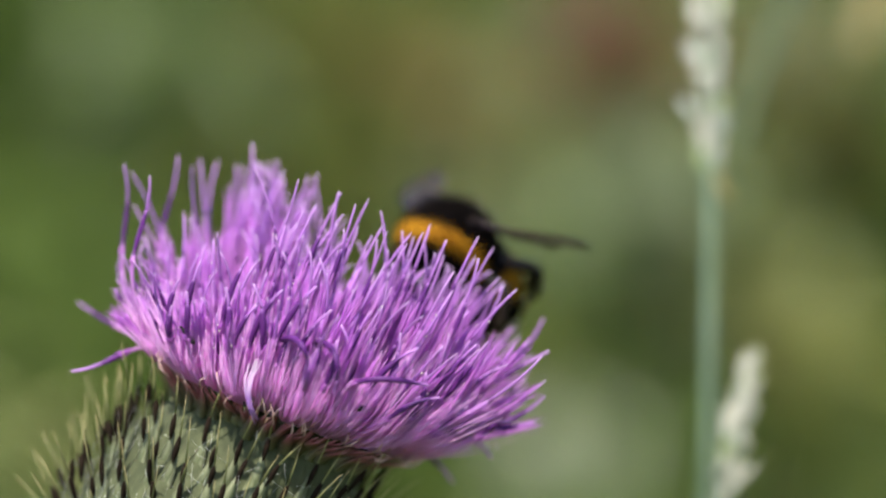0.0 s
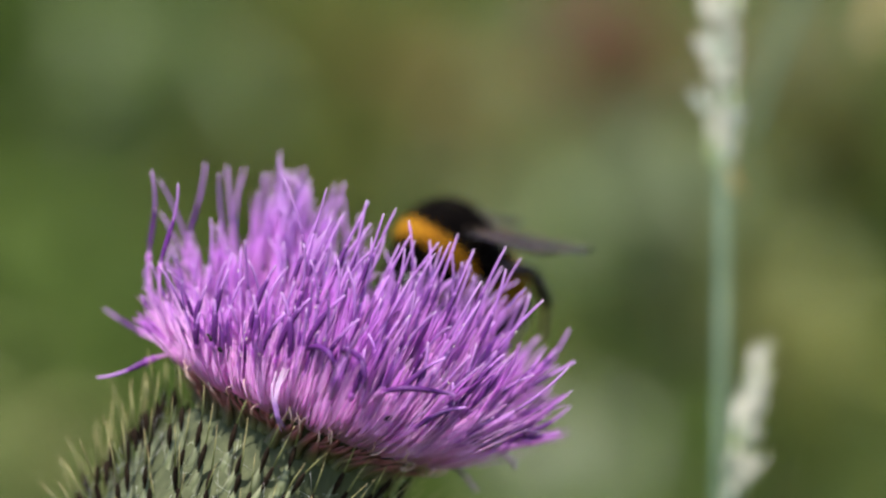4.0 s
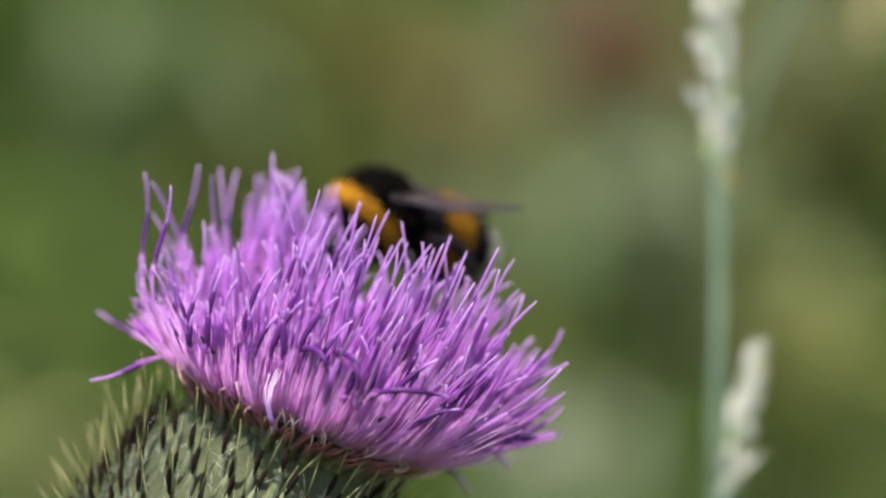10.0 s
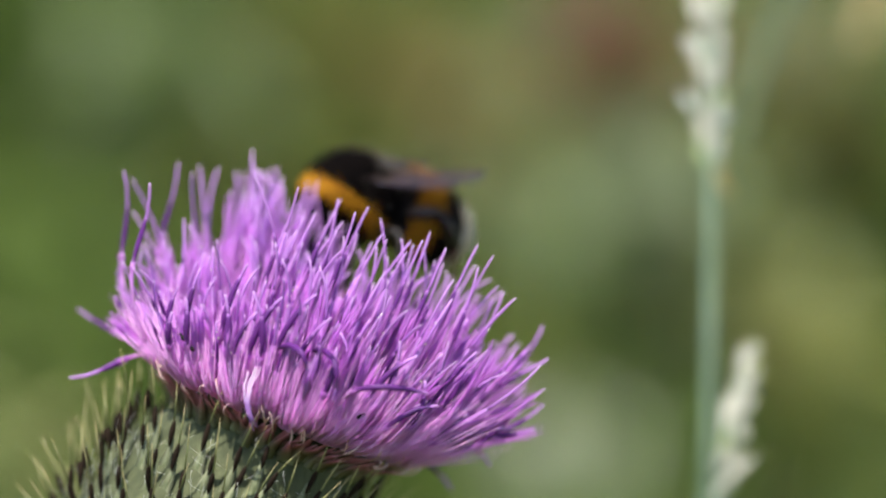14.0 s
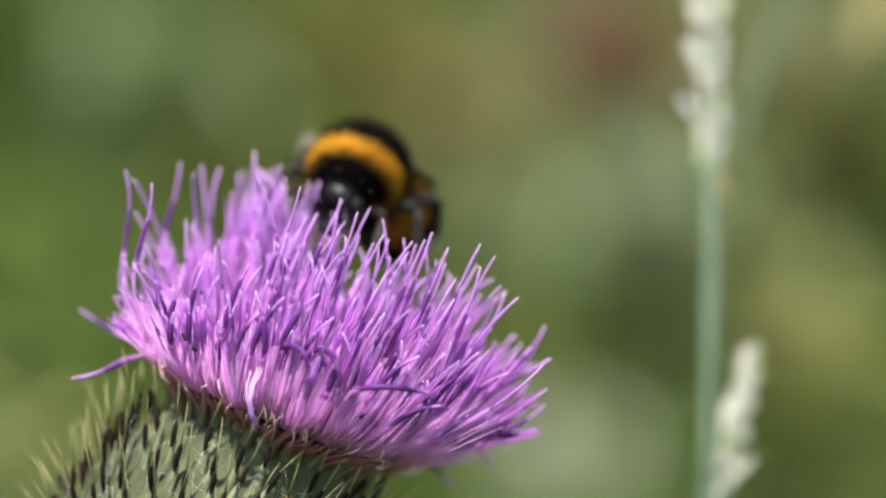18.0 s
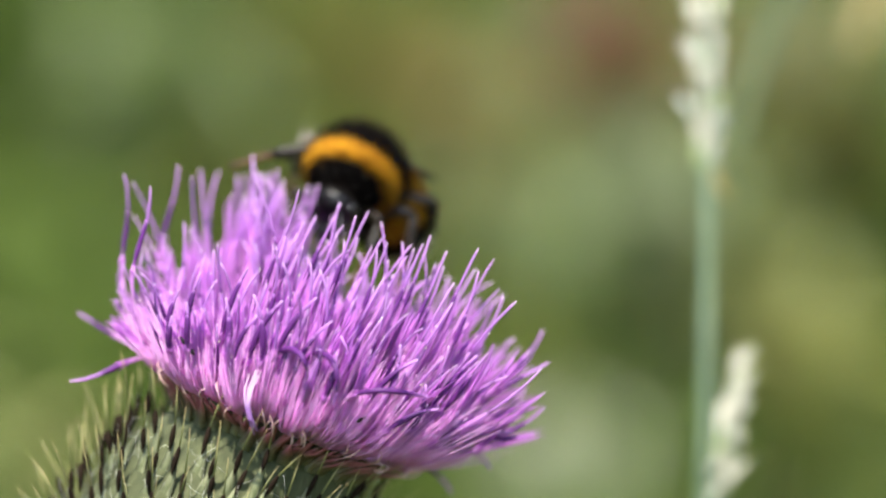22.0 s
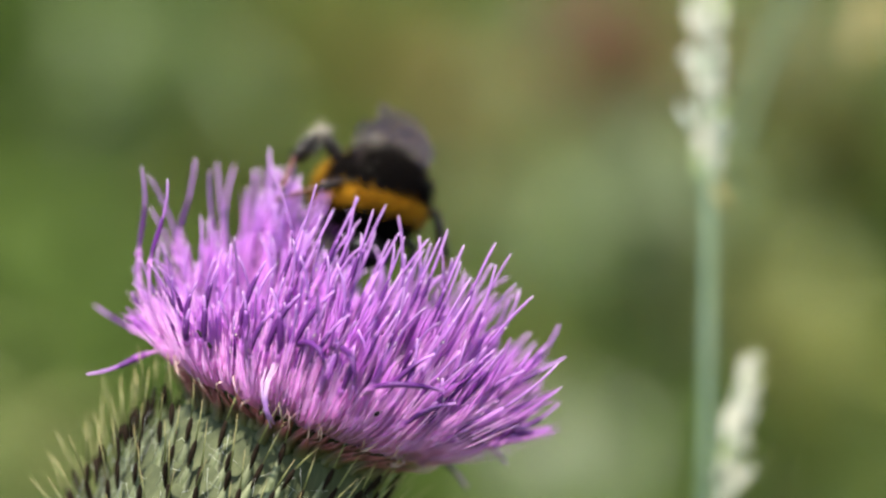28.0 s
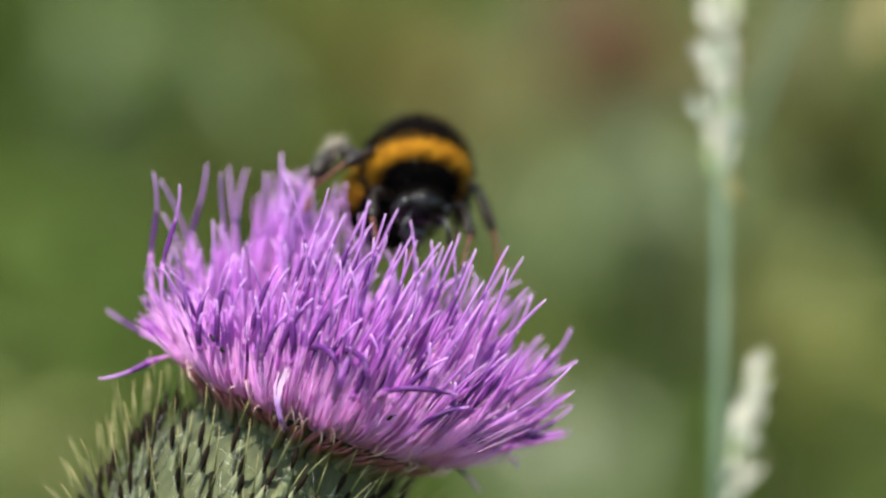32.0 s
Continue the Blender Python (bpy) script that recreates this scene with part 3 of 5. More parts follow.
# ---- the bumblebee: looks along -y, back up, origin in the middle of the thorax ----
bee = thing("bumblebee", pose(0, 0, 0.9), "furry black bumblebee with golden collar and band", "bumblebee")


def fur(n, centre, radii, length, width, keep, lean=(0, 0.35, 0.1), seed=1, turn=None, droop=0.25):
    """Single hairs on an ellipsoid where keep(direction) is true."""
    g = random.Random(seed)
    s, done = Soup(), 0
    while done < n:
        d = Vector((g.gauss(0, 1), g.gauss(0, 1), g.gauss(0, 1))).normalized()
        if not keep(d, g):
            continue
        done += 1
        p = Vector((d.x * radii[0], d.y * radii[1], d.z * radii[2]))
        nn = Vector((d.x / radii[0], d.y / radii[1], d.z / radii[2])).normalized()
        way = (nn + Vector(lean) + Vector((g.gauss(0, 1), g.gauss(0, 1), g.gauss(0, 1))) * 0.3).normalized()
        tip = p + way * length * g.uniform(0.55, 1.25)
        p = p - nn * 0.15
        if turn:
            p, tip = turn @ p, turn @ tip
        s.spike((Vector(centre) + p) * BM, (Vector(centre) + tip) * BM, width * BM, Vector((g.gauss(0, 1), g.gauss(0, 1), g.gauss(0, 1))))
    return s


TH = (3.9, 3.7, 3.5)
b = Soup()
b.ball((0, 0, 0), [x * BM for x in TH], 18, 24, wobble=0.02)
thorax = part("thorax", b, M_DULL, bee, "black furry thorax")


def collar_share(d, g):
    return -0.95 * d.y - 0.31 * d.z + g.gauss(0, 0.045)


part("golden_collar", fur(7000, (0, 0, 0), TH, 1.6, 0.034, lambda d, g: 0.16 < collar_share(d, g) < 0.48 and d.z > -0.75, (0, 0.1, 0.25), 3),
     M_GOLDFUR, thorax, "golden collar of fur", kind="stuff")
part("pale_fringe", fur(420, (0, 0, 0), TH, 2.9, 0.016, lambda d, g: d.y > 0.7 and d.z < 0.55, (0, 0.35, 0.0), 14), M_FRINGE, thorax,
     "sparse pale grey hairs behind the thorax", kind="stuff")
part("black_fur", fur(11500, (0, 0, 0), TH, 1.95, 0.034, lambda d, g: not 0.17 < collar_share(d, g) < 0.47 or d.z < -0.72, (0, 0.25, 0.15), 4),
     M_BLACKFUR, thorax, "short black fur", kind="stuff")

# head, bent down
HD = Vector((0, -5.1, -2.0))
HT = pose(0, 0, 0, 24).to_3x3()
b = Soup()
b.ball(HD * BM, [x * BM for x in (2.55, 1.75, 2.7)], 16, 20, HT, 0.03)
b.ball((HD + Vector((0, -1.2, -2.2))) * BM, [x * BM for x in (1.25, 0.9, 1.2)], 10, 12, HT)
head = part("head", b, M_BLACK, bee, "shiny black head")
for side in (-1, 1):
    e = Soup()
    e.ball((HD + Vector((2.05 * side, -0.55, 0.1))) * BM, [x * BM for x in (0.75, 1.05, 1.75)], 12, 14, HT)
    part("eye", e, M_EYE, head, "glossy dark compound eye")
    a = Soup()
    q = HD + Vector((0.7 * side, -1.75, 0.3))
    pts = [q, q + Vector((0.7 * side, -0.9, 0.7)), q + Vector((1.1 * side, -1.5, 0.9)), q + Vector((1.5 * side, -2.3, 0.2)), q + Vector((1.8 * side, -2.9, -0.9))]
    a.tube([p * BM for p in pts], [x * BM for x in (0.14, 0.13, 0.17, 0.18, 0.12)], 6)
    part("antenna", a, M_BLACK, head)
a = Soup()
q = HD + Vector((0, -1.9, -3.2))
a.tube([p * BM for p in (q, q + Vector((0, -0.3, -1.6)), q + Vector((0, 0.1, -3.4)))], [0.32 * BM, 0.24 * BM, 0.08 * BM], 7)
part("proboscis", a, M_TARSUS, head, "brown proboscis")
part("face_fur", fur(2600, HD, (2.5, 1.75, 2.7), 0.9, 0.035, lambda d, g: d.z > 0.25 or d.y > -0.3 or g.random() < 0.15, (0, -0.2, 0.1), 5, HT), M_BLACKFUR, head, kind="stuff")

# abdomen: black, a golden band, black, buff tail
AB, AR = Vector((0, 5.4, -0.8)), (4.7, 6.2, 3.9)
b = Soup()
b.ball(AB * BM, [x * BM for x in AR], 22, 28, wobble=0.015)
abdomen = part("abdomen", b, M_DULL, bee, "banded abdomen", pose(0, 3.2 * BM, -0.9 * BM, -40))
part("golden_band", fur(3000, AB, AR, 1.05, 0.055, lambda d, g: -0.34 < d.y + g.gauss(0, 0.03) < 0.10 and d.z > -0.5, (0, 0.7, 0.1), 6), M_GOLDFUR, abdomen,
     "golden band of fur", kind="stuff")
part("black_fur", fur(3600, AB, AR, 0.95, 0.05, lambda d, g: d.y < -0.32 or 0.08 < d.y < 0.62, (0, 0.7, 0.1), 7), M_BLACKFUR, abdomen, kind="stuff")
part("tail_fur", fur(1300, AB, AR, 1.1, 0.055, lambda d, g: d.y > 0.60, (0, 0.5, -0.1), 8), M_TAILFUR, abdomen, "buff white tail fur", kind="stuff")


def wing(name, side, length, width, root, sweep):
    """A membrane with veins; it points back along +y from its hinge."""
    s, v = Soup(), Soup()
    n, rows = 14, 5
    grid = []
    for i in range(n + 1):
        u = i / n
        front = width * 0.30 * math.sin(math.pi * min(1, u * 0.9 + 0.06)) ** 0.7 * (1 - 0.15 * u)
        back = -width * (0.10 + 0.75 * math.sin(math.pi * min(1, 0.04 + 0.80 * u ** 1.25)) * (1 if u < 0.9 else 1 - (u - 0.9) * 5))
        taper = math.sqrt(max(0.0, 1 - max(0, (u - 0.82) / 0.18) ** 2))
        line = []
        for j in range(rows + 1):
            w = (front + (back - front) * j / rows) * taper
            z = 0.18 * math.sin(j * 2.1 + u * 5) + 0.5 * u * u - 0.12 * (j % 2)
            line.append(Vector((side * w * -1, length * u, z)))
        grid.append(line)
    for line in grid:
        for p in line:
            s.v.append(p * BM)
            s.a.append(0)
    for i in range(n):
        for j in range(rows):
            a = i * (rows + 1) + j
            s.f.append((a, a + 1, a + rows + 2, a + rows + 1))
    for j, r in ((0, 0.13), (1, 0.07), (3, 0.06), (4, 0.05)):
        top = n if j == 0 else n - 3
        v.tube([grid[i][j] * BM for i in range(0, top + 1)], [r * BM * (1 - 0.5 * i / n) for i in range(0, top + 1)], 4)
    for i, j0, j1 in ((5, 0, 3), (8, 1, 4), (10, 0, 3), (11, 1, 4)):
        v.tube([grid[i][j] * BM for j in range(j0, j1 + 1)], [0.05 * BM] * (j1 - j0 + 1), 4)
    w = part(name, s, M_WING, bee, "smoky translucent wing", pose(root[0] * BM, root[1] * BM, root[2] * BM, *sweep))
    part("venation", v, M_VEIN, w)
    return w


WINGS = []
for side in (-1, 1):
    WINGS.append((wing("forewing", side, 13.2, 4.2, (2.9 * side, 0.9, 2.7), (12, 0, -24 * side)), side, 0))
    WINGS.append((wing("hindwing", side, 9.2, 3.4, (2.9 * side, 1.8, 2.4), (8, 0, -32 * side)), side, 1))


def leg(name, pts, radii, hairs, seed):
    """Femur, tibia and tarsus from the hip outwards, the hip at the origin."""
    o = Vector(pts[0])
    q = [(Vector(p) - o) * BM for p in pts]
    f = Soup()
    f.tube([q[0], q[0].lerp(q[1], 0.4), q[0].lerp(q[1], 0.8), q[1]], [radii[0] * BM * 0.6, radii[0] * BM, radii[0] * BM * 0.9, radii[0] * BM * 0.6], 7)
    ob = part(name, f, M_LEG, bee, "black hairy leg", Matrix.Translation(o * BM))
    t = Soup()
    t.tube([q[1], q[1].lerp(q[2], 0.3), q[1].lerp(q[2], 0.75), q[2]], [radii[1] * BM * 0.55, radii[1] * BM * 0.9, radii[1] * BM * 1.15, radii[1] * BM * 0.7], 7, flat=0.7)
    part("tibia", t, M_LEG, ob)
    s = Soup()
    e = q[3]
    for k in range(5):
        a, c = q[2].lerp(e, k / 5), q[2].lerp(e, (k + 0.9) / 5)
        s.tube([a, a.lerp(c, 0.7), c], [radii[2] * BM * x * (1.25 if k == 0 else 1) for x in (0.7, 1.1, 0.7)], 6)
    part("tarsus", s, M_TARSUS, ob, "reddish-brown tarsus")
    g = random.Random(seed)
    h = Soup()
    for _ in range(hairs):
        u = g.random()
        p = q[0].lerp(q[1], u) if g.random() < 0.5 else q[1].lerp(q[2], u)
        w = Vector((g.gauss(0, 1), g.gauss(0, 1), g.gauss(0, 1))).normalized()
        h.spike(p, p + w * g.uniform(0.6, 1.45) * BM, 0.035 * BM, Vector((g.gauss(0, 1), g.gauss(0, 1), g.gauss(0, 1))))
    part("leg_hair", h, M_BLACKFUR, ob, kind="stuff")
    if name == "hindleg" and o.x < 0:
        brush = Soup()
        for _ in range(620):
            p = q[1].lerp(q[2], g.uniform(-0.15, 0.5))
            w = (Vector((g.gauss(0, 1), g.gauss(0, 1), g.gauss(0, 1))).normalized() + (q[2] - q[1]).normalized() * 0.4).normalized()
            brush.spike(p, p + w * g.uniform(1.0, 2.2) * BM, 0.03 * BM, Vector((g.gauss(0, 1), g.gauss(0, 1), g.gauss(0, 1))))
        part("pollen_brush", brush, M_FRINGE, ob, "pale brush of hairs on the hind leg", kind="stuff")
    return ob


LEGS = {}
for side, word in ((-1, "right"), (1, "left")):
    LEGS[word, "fore"] = leg("foreleg", [(1.9 * side, -2.6, -2.6), (4.6 * side, -4.4, -2.4), (5.0 * side, -6.6, -5.6), (4.2 * side, -8.0, -9.0)], (0.55, 0.5, 0.22), 300, 21)
    LEGS[word, "mid"] = leg("midleg", [(2.3 * side, -0.4, -2.7), (6.4 * side, -0.9, -0.9), (8.6 * side, -1.8, -4.9), (10.0 * side, -2.6, -9.0)], (0.6, 0.55, 0.24), 420, 22)
    LEGS[word, "hind"] = leg("hindleg", [(2.2 * side, 2.2, -2.7), (6.8 * side, 4.2, -0.3), (8.2 * side, 6.8, -4.2), (8.8 * side, 8.0, -8.6)], (0.75, 0.95, 0.32), 800, 23)
dust = Soup()
g = random.Random(9)
for _ in range(420):
    d = Vector((g.gauss(0, 1), g.gauss(0, 1), g.gauss(0, 1) - 0.3)).normalized()
    r = g.uniform(1.02, 1.3)
    c = Vector((d.x * TH[0], d.y * TH[1], d.z * TH[2])) * r * BM
    dust.ball(c, [0.035 * BM] * 3, 3, 4)
part("pollen_dust", dust, M_POLLEN, thorax, "pale pollen grains", kind="stuff")


# ---- grasses beside the thistle ----
def spikelet(soup, base, way, size, g):
    side = Vector((g.gauss(0, 1), g.gauss(0, 1), g.gauss(0, 1))).normalized()
    way = way.normalized()
    x = way.cross(side).normalized()
    pts = [base, base + way * size * 0.35 + x * size * 0.05, base + way * size * 0.75, base + way * size]
    soup.tube(pts, [size * 0.07, size * 0.17, size * 0.12, size * 0.01], 6, flat=0.6)
    soup.spike(base + way * size * 0.95, base + way * size * 1.35 + x * size * 0.08, size * 0.02, side)


def grass(label, line, stem_r, head_from, head_w, count, seed, dropped=0):
    """A flowering grass: a thin stem and a narrow spike of many spikelets."""
    foot = Vector((line[0].x, line[0].y, 0.0))
    gr = thing("grass_stalk", Matrix.Translation(foot), label, "grass", "grass stalks beside the thistle")
    pts = [p - foot for p in line]
    smooth = []
    for i in range(31):
        r = list(pts)
        u = i / 30
        while len(r) > 1:
            r = [a.lerp(b, u) for a, b in zip(r, r[1:])]
        smooth.append(r[0])
    s = Soup()
    s.tube(smooth, [stem_r * (1 - 0.55 * i / 30) for i in range(31)], 8)
    part("stem", s, M_GRASSSTEM, gr, "blue-green stem")
    g = random.Random(seed)
    head_from = next(i for i in range(301) if sample(smooth, i / 300).z >= head_from) / 300
    for i in range(count):
        u = head_from + (0.995 - head_from) * (i + 0.5) / count
        p = sample(smooth, u)
        if g.random() < 0.12:
            continue
        d = (sample(smooth, min(u + 0.01, 1)) - sample(smooth, u - 0.01)).normalized()
        a = i * 2.4 + g.uniform(-0.4, 0.4)
        x = d.orthogonal().normalized()
        o = (x * math.cos(a) + d.cross(x) * math.sin(a))
        shape = math.sin(math.pi * (0.15 + 0.8 * (u - head_from) / (1 - head_from)))
        sp = Soup()
        way = d + o * g.uniform(0.15, 0.5)
        spikelet(sp, p + o * head_w * shape * g.uniform(0.1, 0.6), way, head_w * g.uniform(1.4, 2.0), g)
        part("spikelet", sp, M_HUSK if "straw" in label else (M_SPIKELET if g.random() < 0.7 else M_SPIKEGREEN), gr)
    for k in range(dropped):
        p = sample(smooth, head_from + 0.004 * k)
        sp = Soup()
        spikelet(sp, p, Vector((0.9, 0.2, -1.0 - 0.5 * k)), head_w * 1.9, g)
        part("dry_spikelet", sp, M_HUSK, gr, "yellowish drooping spikelet")
    return gr


def foot_of(p, dx=0.0, dy=0.0):
    return Vector((p.x + dx, p.y + dy, -0.02))


G1 = [spot(22.2, -40.0, 0.058), spot(22.6, -20.0, 0.058), spot(23.0, -4.0, 0.058), spot(24.6, 9.0, 0.058), spot(22.6, 18.0, 0.058), spot(22.4, 40.0, 0.058)]
grass_tall = grass("slender blue-green grass stalk with a pale seed spike", [foot_of(G1[0], 0.012), G1[0] - Vector((0, 0, 0.3)), *G1], 0.98 * MM,
                   spot(0, 6.0, 0.058).z, 1.75 * MM, 84, 3, 4)
G2 = [spot(19.0, -52.0, 0.048), spot(21.6, -28.0, 0.048), spot(25.0, -17.0, 0.048), spot(26.6, -10.2, 0.048)]
grass_low = grass("shorter grass stalk with a pale seed spike", [foot_of(G2[0], 0.004), G2[0] - Vector((0, 0, 0.25)), *G2], 0.9 * MM,
                  spot(0, -24.0, 0.048).z, 1.3 * MM, 60, 5)
root = grass_tall.matrix_basis.translation
g = random.Random(17)
for (x0, y0), (x1, y1), size in (((21.9, 11.6), (19.8, 14.6), 2.9), ((21.9, 16.6), (20.4, 19.2), 2.7), ((23.9, 10.2), (25.4, 13.0), 2.7), ((23.2, 15.6), (24.6, 18.4), 2.5)):
    sp = Soup()
    p = spot(x0, y0, 0.058)
    spikelet(sp, p - root, spot(x1, y1, 0.060) - p, size * MM, g)
    part("spikelet", sp, M_SPIKEGREY, grass_tall)
root = grass_low.matrix_basis.translation
g = random.Random(12)
for (x0, y0), (x1, y1), size in (((24.2, -21.6), (26.6, -19.2), 3.4), ((25.2, -20.6), (28.0, -17.6), 3.2), ((23.8, -20.4), (24.6, -17.0), 3.2)):
    sp = Soup()
    p = spot(x0, y0, 0.048)
    spikelet(sp, p - root, spot(x1, y1, 0.046) - p, size * MM, g)
    part("spikelet", sp, M_SPIKELET, grass_low)
leaf = Soup()
root = grass_tall.matrix_basis.translation
line = [spot(*p, 0.13) - root for p in ((25.4, 9.0), (26.0, 11.0), (27.3, 15.0), (29.4, 20.0), (32.4, 26.0))]
leaf.blade(line, [0.25 * MM, 0.6 * MM, 0.7 * MM, 0.65 * MM, 0.4 * MM], Vector((1, 0.3, -0.3)).normalized(), 0.3, 0.05)
part("leaf_blade", leaf, M_GRASSSTEM, grass_tall, "blue-green leaf blade")
G4 = [spot(46.0, 0.0, 0.2), spot(44.0, 26.0, 0.2), spot(38.5, 29.0, 0.2), spot(37.0, 18.5, 0.2)]
grass_side = grass("drooping straw-coloured grass stalk", [foot_of(G4[0]), G4[0] - Vector((0, 0, 0.3)), *G4], 0.5 * MM, spot(0, 19.0, 0.2).z, 1.9 * MM, 44, 7)


# ---- the meadow behind ----
ground = Soup()
XS = [-4000, -600, -80, -12, -4, -1.5, 0, 1.5, 4, 12, 80, 600, 4000]
YS = [-4000, -600, -80, -12, -4, -1, 0, 0.5, 1, 1.5, 2, 3, 4, 6, 9, 14, 30, 80, 600, 4000]
for y in YS:
    for x in XS:
        ground.v.append(Vector((x, y, 0.02 * noise.noise(Vector((x, y, 0))) if abs(x) + abs(y) < 12 else 0.0)))
        ground.a.append(0)
for j in range(len(YS) - 1):
    for i in range(len(XS) - 1):
        a = j * len(XS) + i
        ground.f.append((a, a + 1, a + len(XS) + 1, a + len(XS)))
tagged(new("ground", ground.mesh("ground", M_SOIL)), "grassy meadow ground of green and brown", "ground", kind="structure")


def clump(name, label, category, centre, radius, count, leaf, mats, seed, group="", flatten=0.8):
    """A leafy plant: stems from the ground and a loose crown of leaves round centre."""
    g = random.Random(seed)
    foot = Vector((centre.x, centre.y, 0))
    pl = thing(name, Matrix.Translation(foot), label, category, group)
    for k in range(1 if radius > 0.04 else 2):
        top = centre - foot + Vector((g.uniform(-0.5, 0.5), g.uniform(-0.5, 0.5), g.uniform(-0.2, 0.4))) * radius
        s = Soup()
        s.tube([Vector((g.uniform(-0.02, 0.02), g.uniform(-0.02, 0.02), -0.02)), top * 0.5 + Vector((g.uniform(-0.02, 0.02), 0, 0)), top], [0.0016, 0.0013, 0.0008], 6)
        part("stem", s, M_LEAF["bright"], pl)
    soups = [Soup() for _ in mats]
    for _ in range(count):
        d = Vector((g.gauss(0, 1), g.gauss(0, 1), g.gauss(0, 1) * flatten)).normalized() * radius * g.random() ** 0.45
        p = centre - foot + d
        way = (d.normalized() * 0.6 + Vector((g.gauss(0, 0.5), g.gauss(0, 0.5), g.gauss(0.15, 0.5)))).normalized()
        ln = leaf * g.uniform(0.6, 1.3)
        drop = Vector((0, 0, -0.25 * ln))
        pts = [p, p + way * ln * 0.35, p + way * ln * 0.7 + drop * 0.4, p + way * ln + drop]
        soups[g.randrange(len(mats))].blade(pts, [ln * w for w in (0.05, 0.22, 0.17, 0.01)], way.orthogonal(), 0.15, 0.04)
    for soup, mm in zip(soups, mats):
        if soup.v:
            part("crown", soup, M_LEAF[mm], pl)
    return pl


def meadow(seed, count, y0, y1, wide, h0, h1, label):
    g = random.Random(seed)
    s = Soup()
    for _ in range(count):
        y = y0 + (y1 - y0) * g.random()
        x = g.uniform(-wide, wide) * (0.5 + y / y1)
        h = g.uniform(h0, h1)
        lean = Vector((g.gauss(0, 0.16), g.gauss(0, 0.16), 0)) * h
        p = Vector((x, y, -0.01))
        pts = [p, p + lean * 0.2 + Vector((0, 0, h * 0.4)), p + lean * 0.55 + Vector((0, 0, h * 0.75)), p + lean * 1.2 + Vector((0, 0, h))]
        s.blade(pts, [g.uniform(0.002, 0.0045) * k for k in (1, 1.1, 0.8, 0.05)], Vector((g.gauss(0, 1), g.gauss(0, 1), 0)).normalized(), 0.2, 0.05)
    tagged(new("meadow_grass", s.mesh("meadow_grass", M_GRASS)), label, "grass", kind="stuff")


meadow(31, 3000, 2.6, 4.4, 0.9, 0.40, 0.85, "tall green meadow grass out of focus")
meadow(32, 5200, 4.4, 9.0, 2.0, 0.35, 0.8, "green and brown meadow grass far behind")


def meadow_around(seed, count, reach):
    """Low grass over the rest of the meadow, beside and behind the camera."""
    g = random.Random(seed)
    s = Soup()
    while len(s.v) < count * 16:
        x, y = g.uniform(-reach, reach), g.uniform(-reach, reach)
        if (abs(x) < 0.45 + 0.3 * max(0.0, y) and y > -0.7) or x * x + y * y > reach * reach:
            continue
        h = g.uniform(0.12, 0.42)
        lean = Vector((g.gauss(0, 0.2), g.gauss(0, 0.2), 0)) * h
        p = Vector((x, y, -0.02))
        pts = [p, p + lean * 0.2 + Vector((0, 0, h * 0.4)), p + lean * 0.55 + Vector((0, 0, h * 0.75)), p + lean * 1.2 + Vector((0, 0, h))]
        s.blade(pts, [g.uniform(0.003, 0.006) * k for k in (1, 1.1, 0.8, 0.05)], Vector((g.gauss(0, 1), g.gauss(0, 1), 0)).normalized(), 0.2, 0.05)
    tagged(new("meadow_grass", s.mesh("meadow_grass", M_GRASS)), "low green meadow grass all around", "grass", kind="stuff")


meadow_around(33, 16000, 5.0)

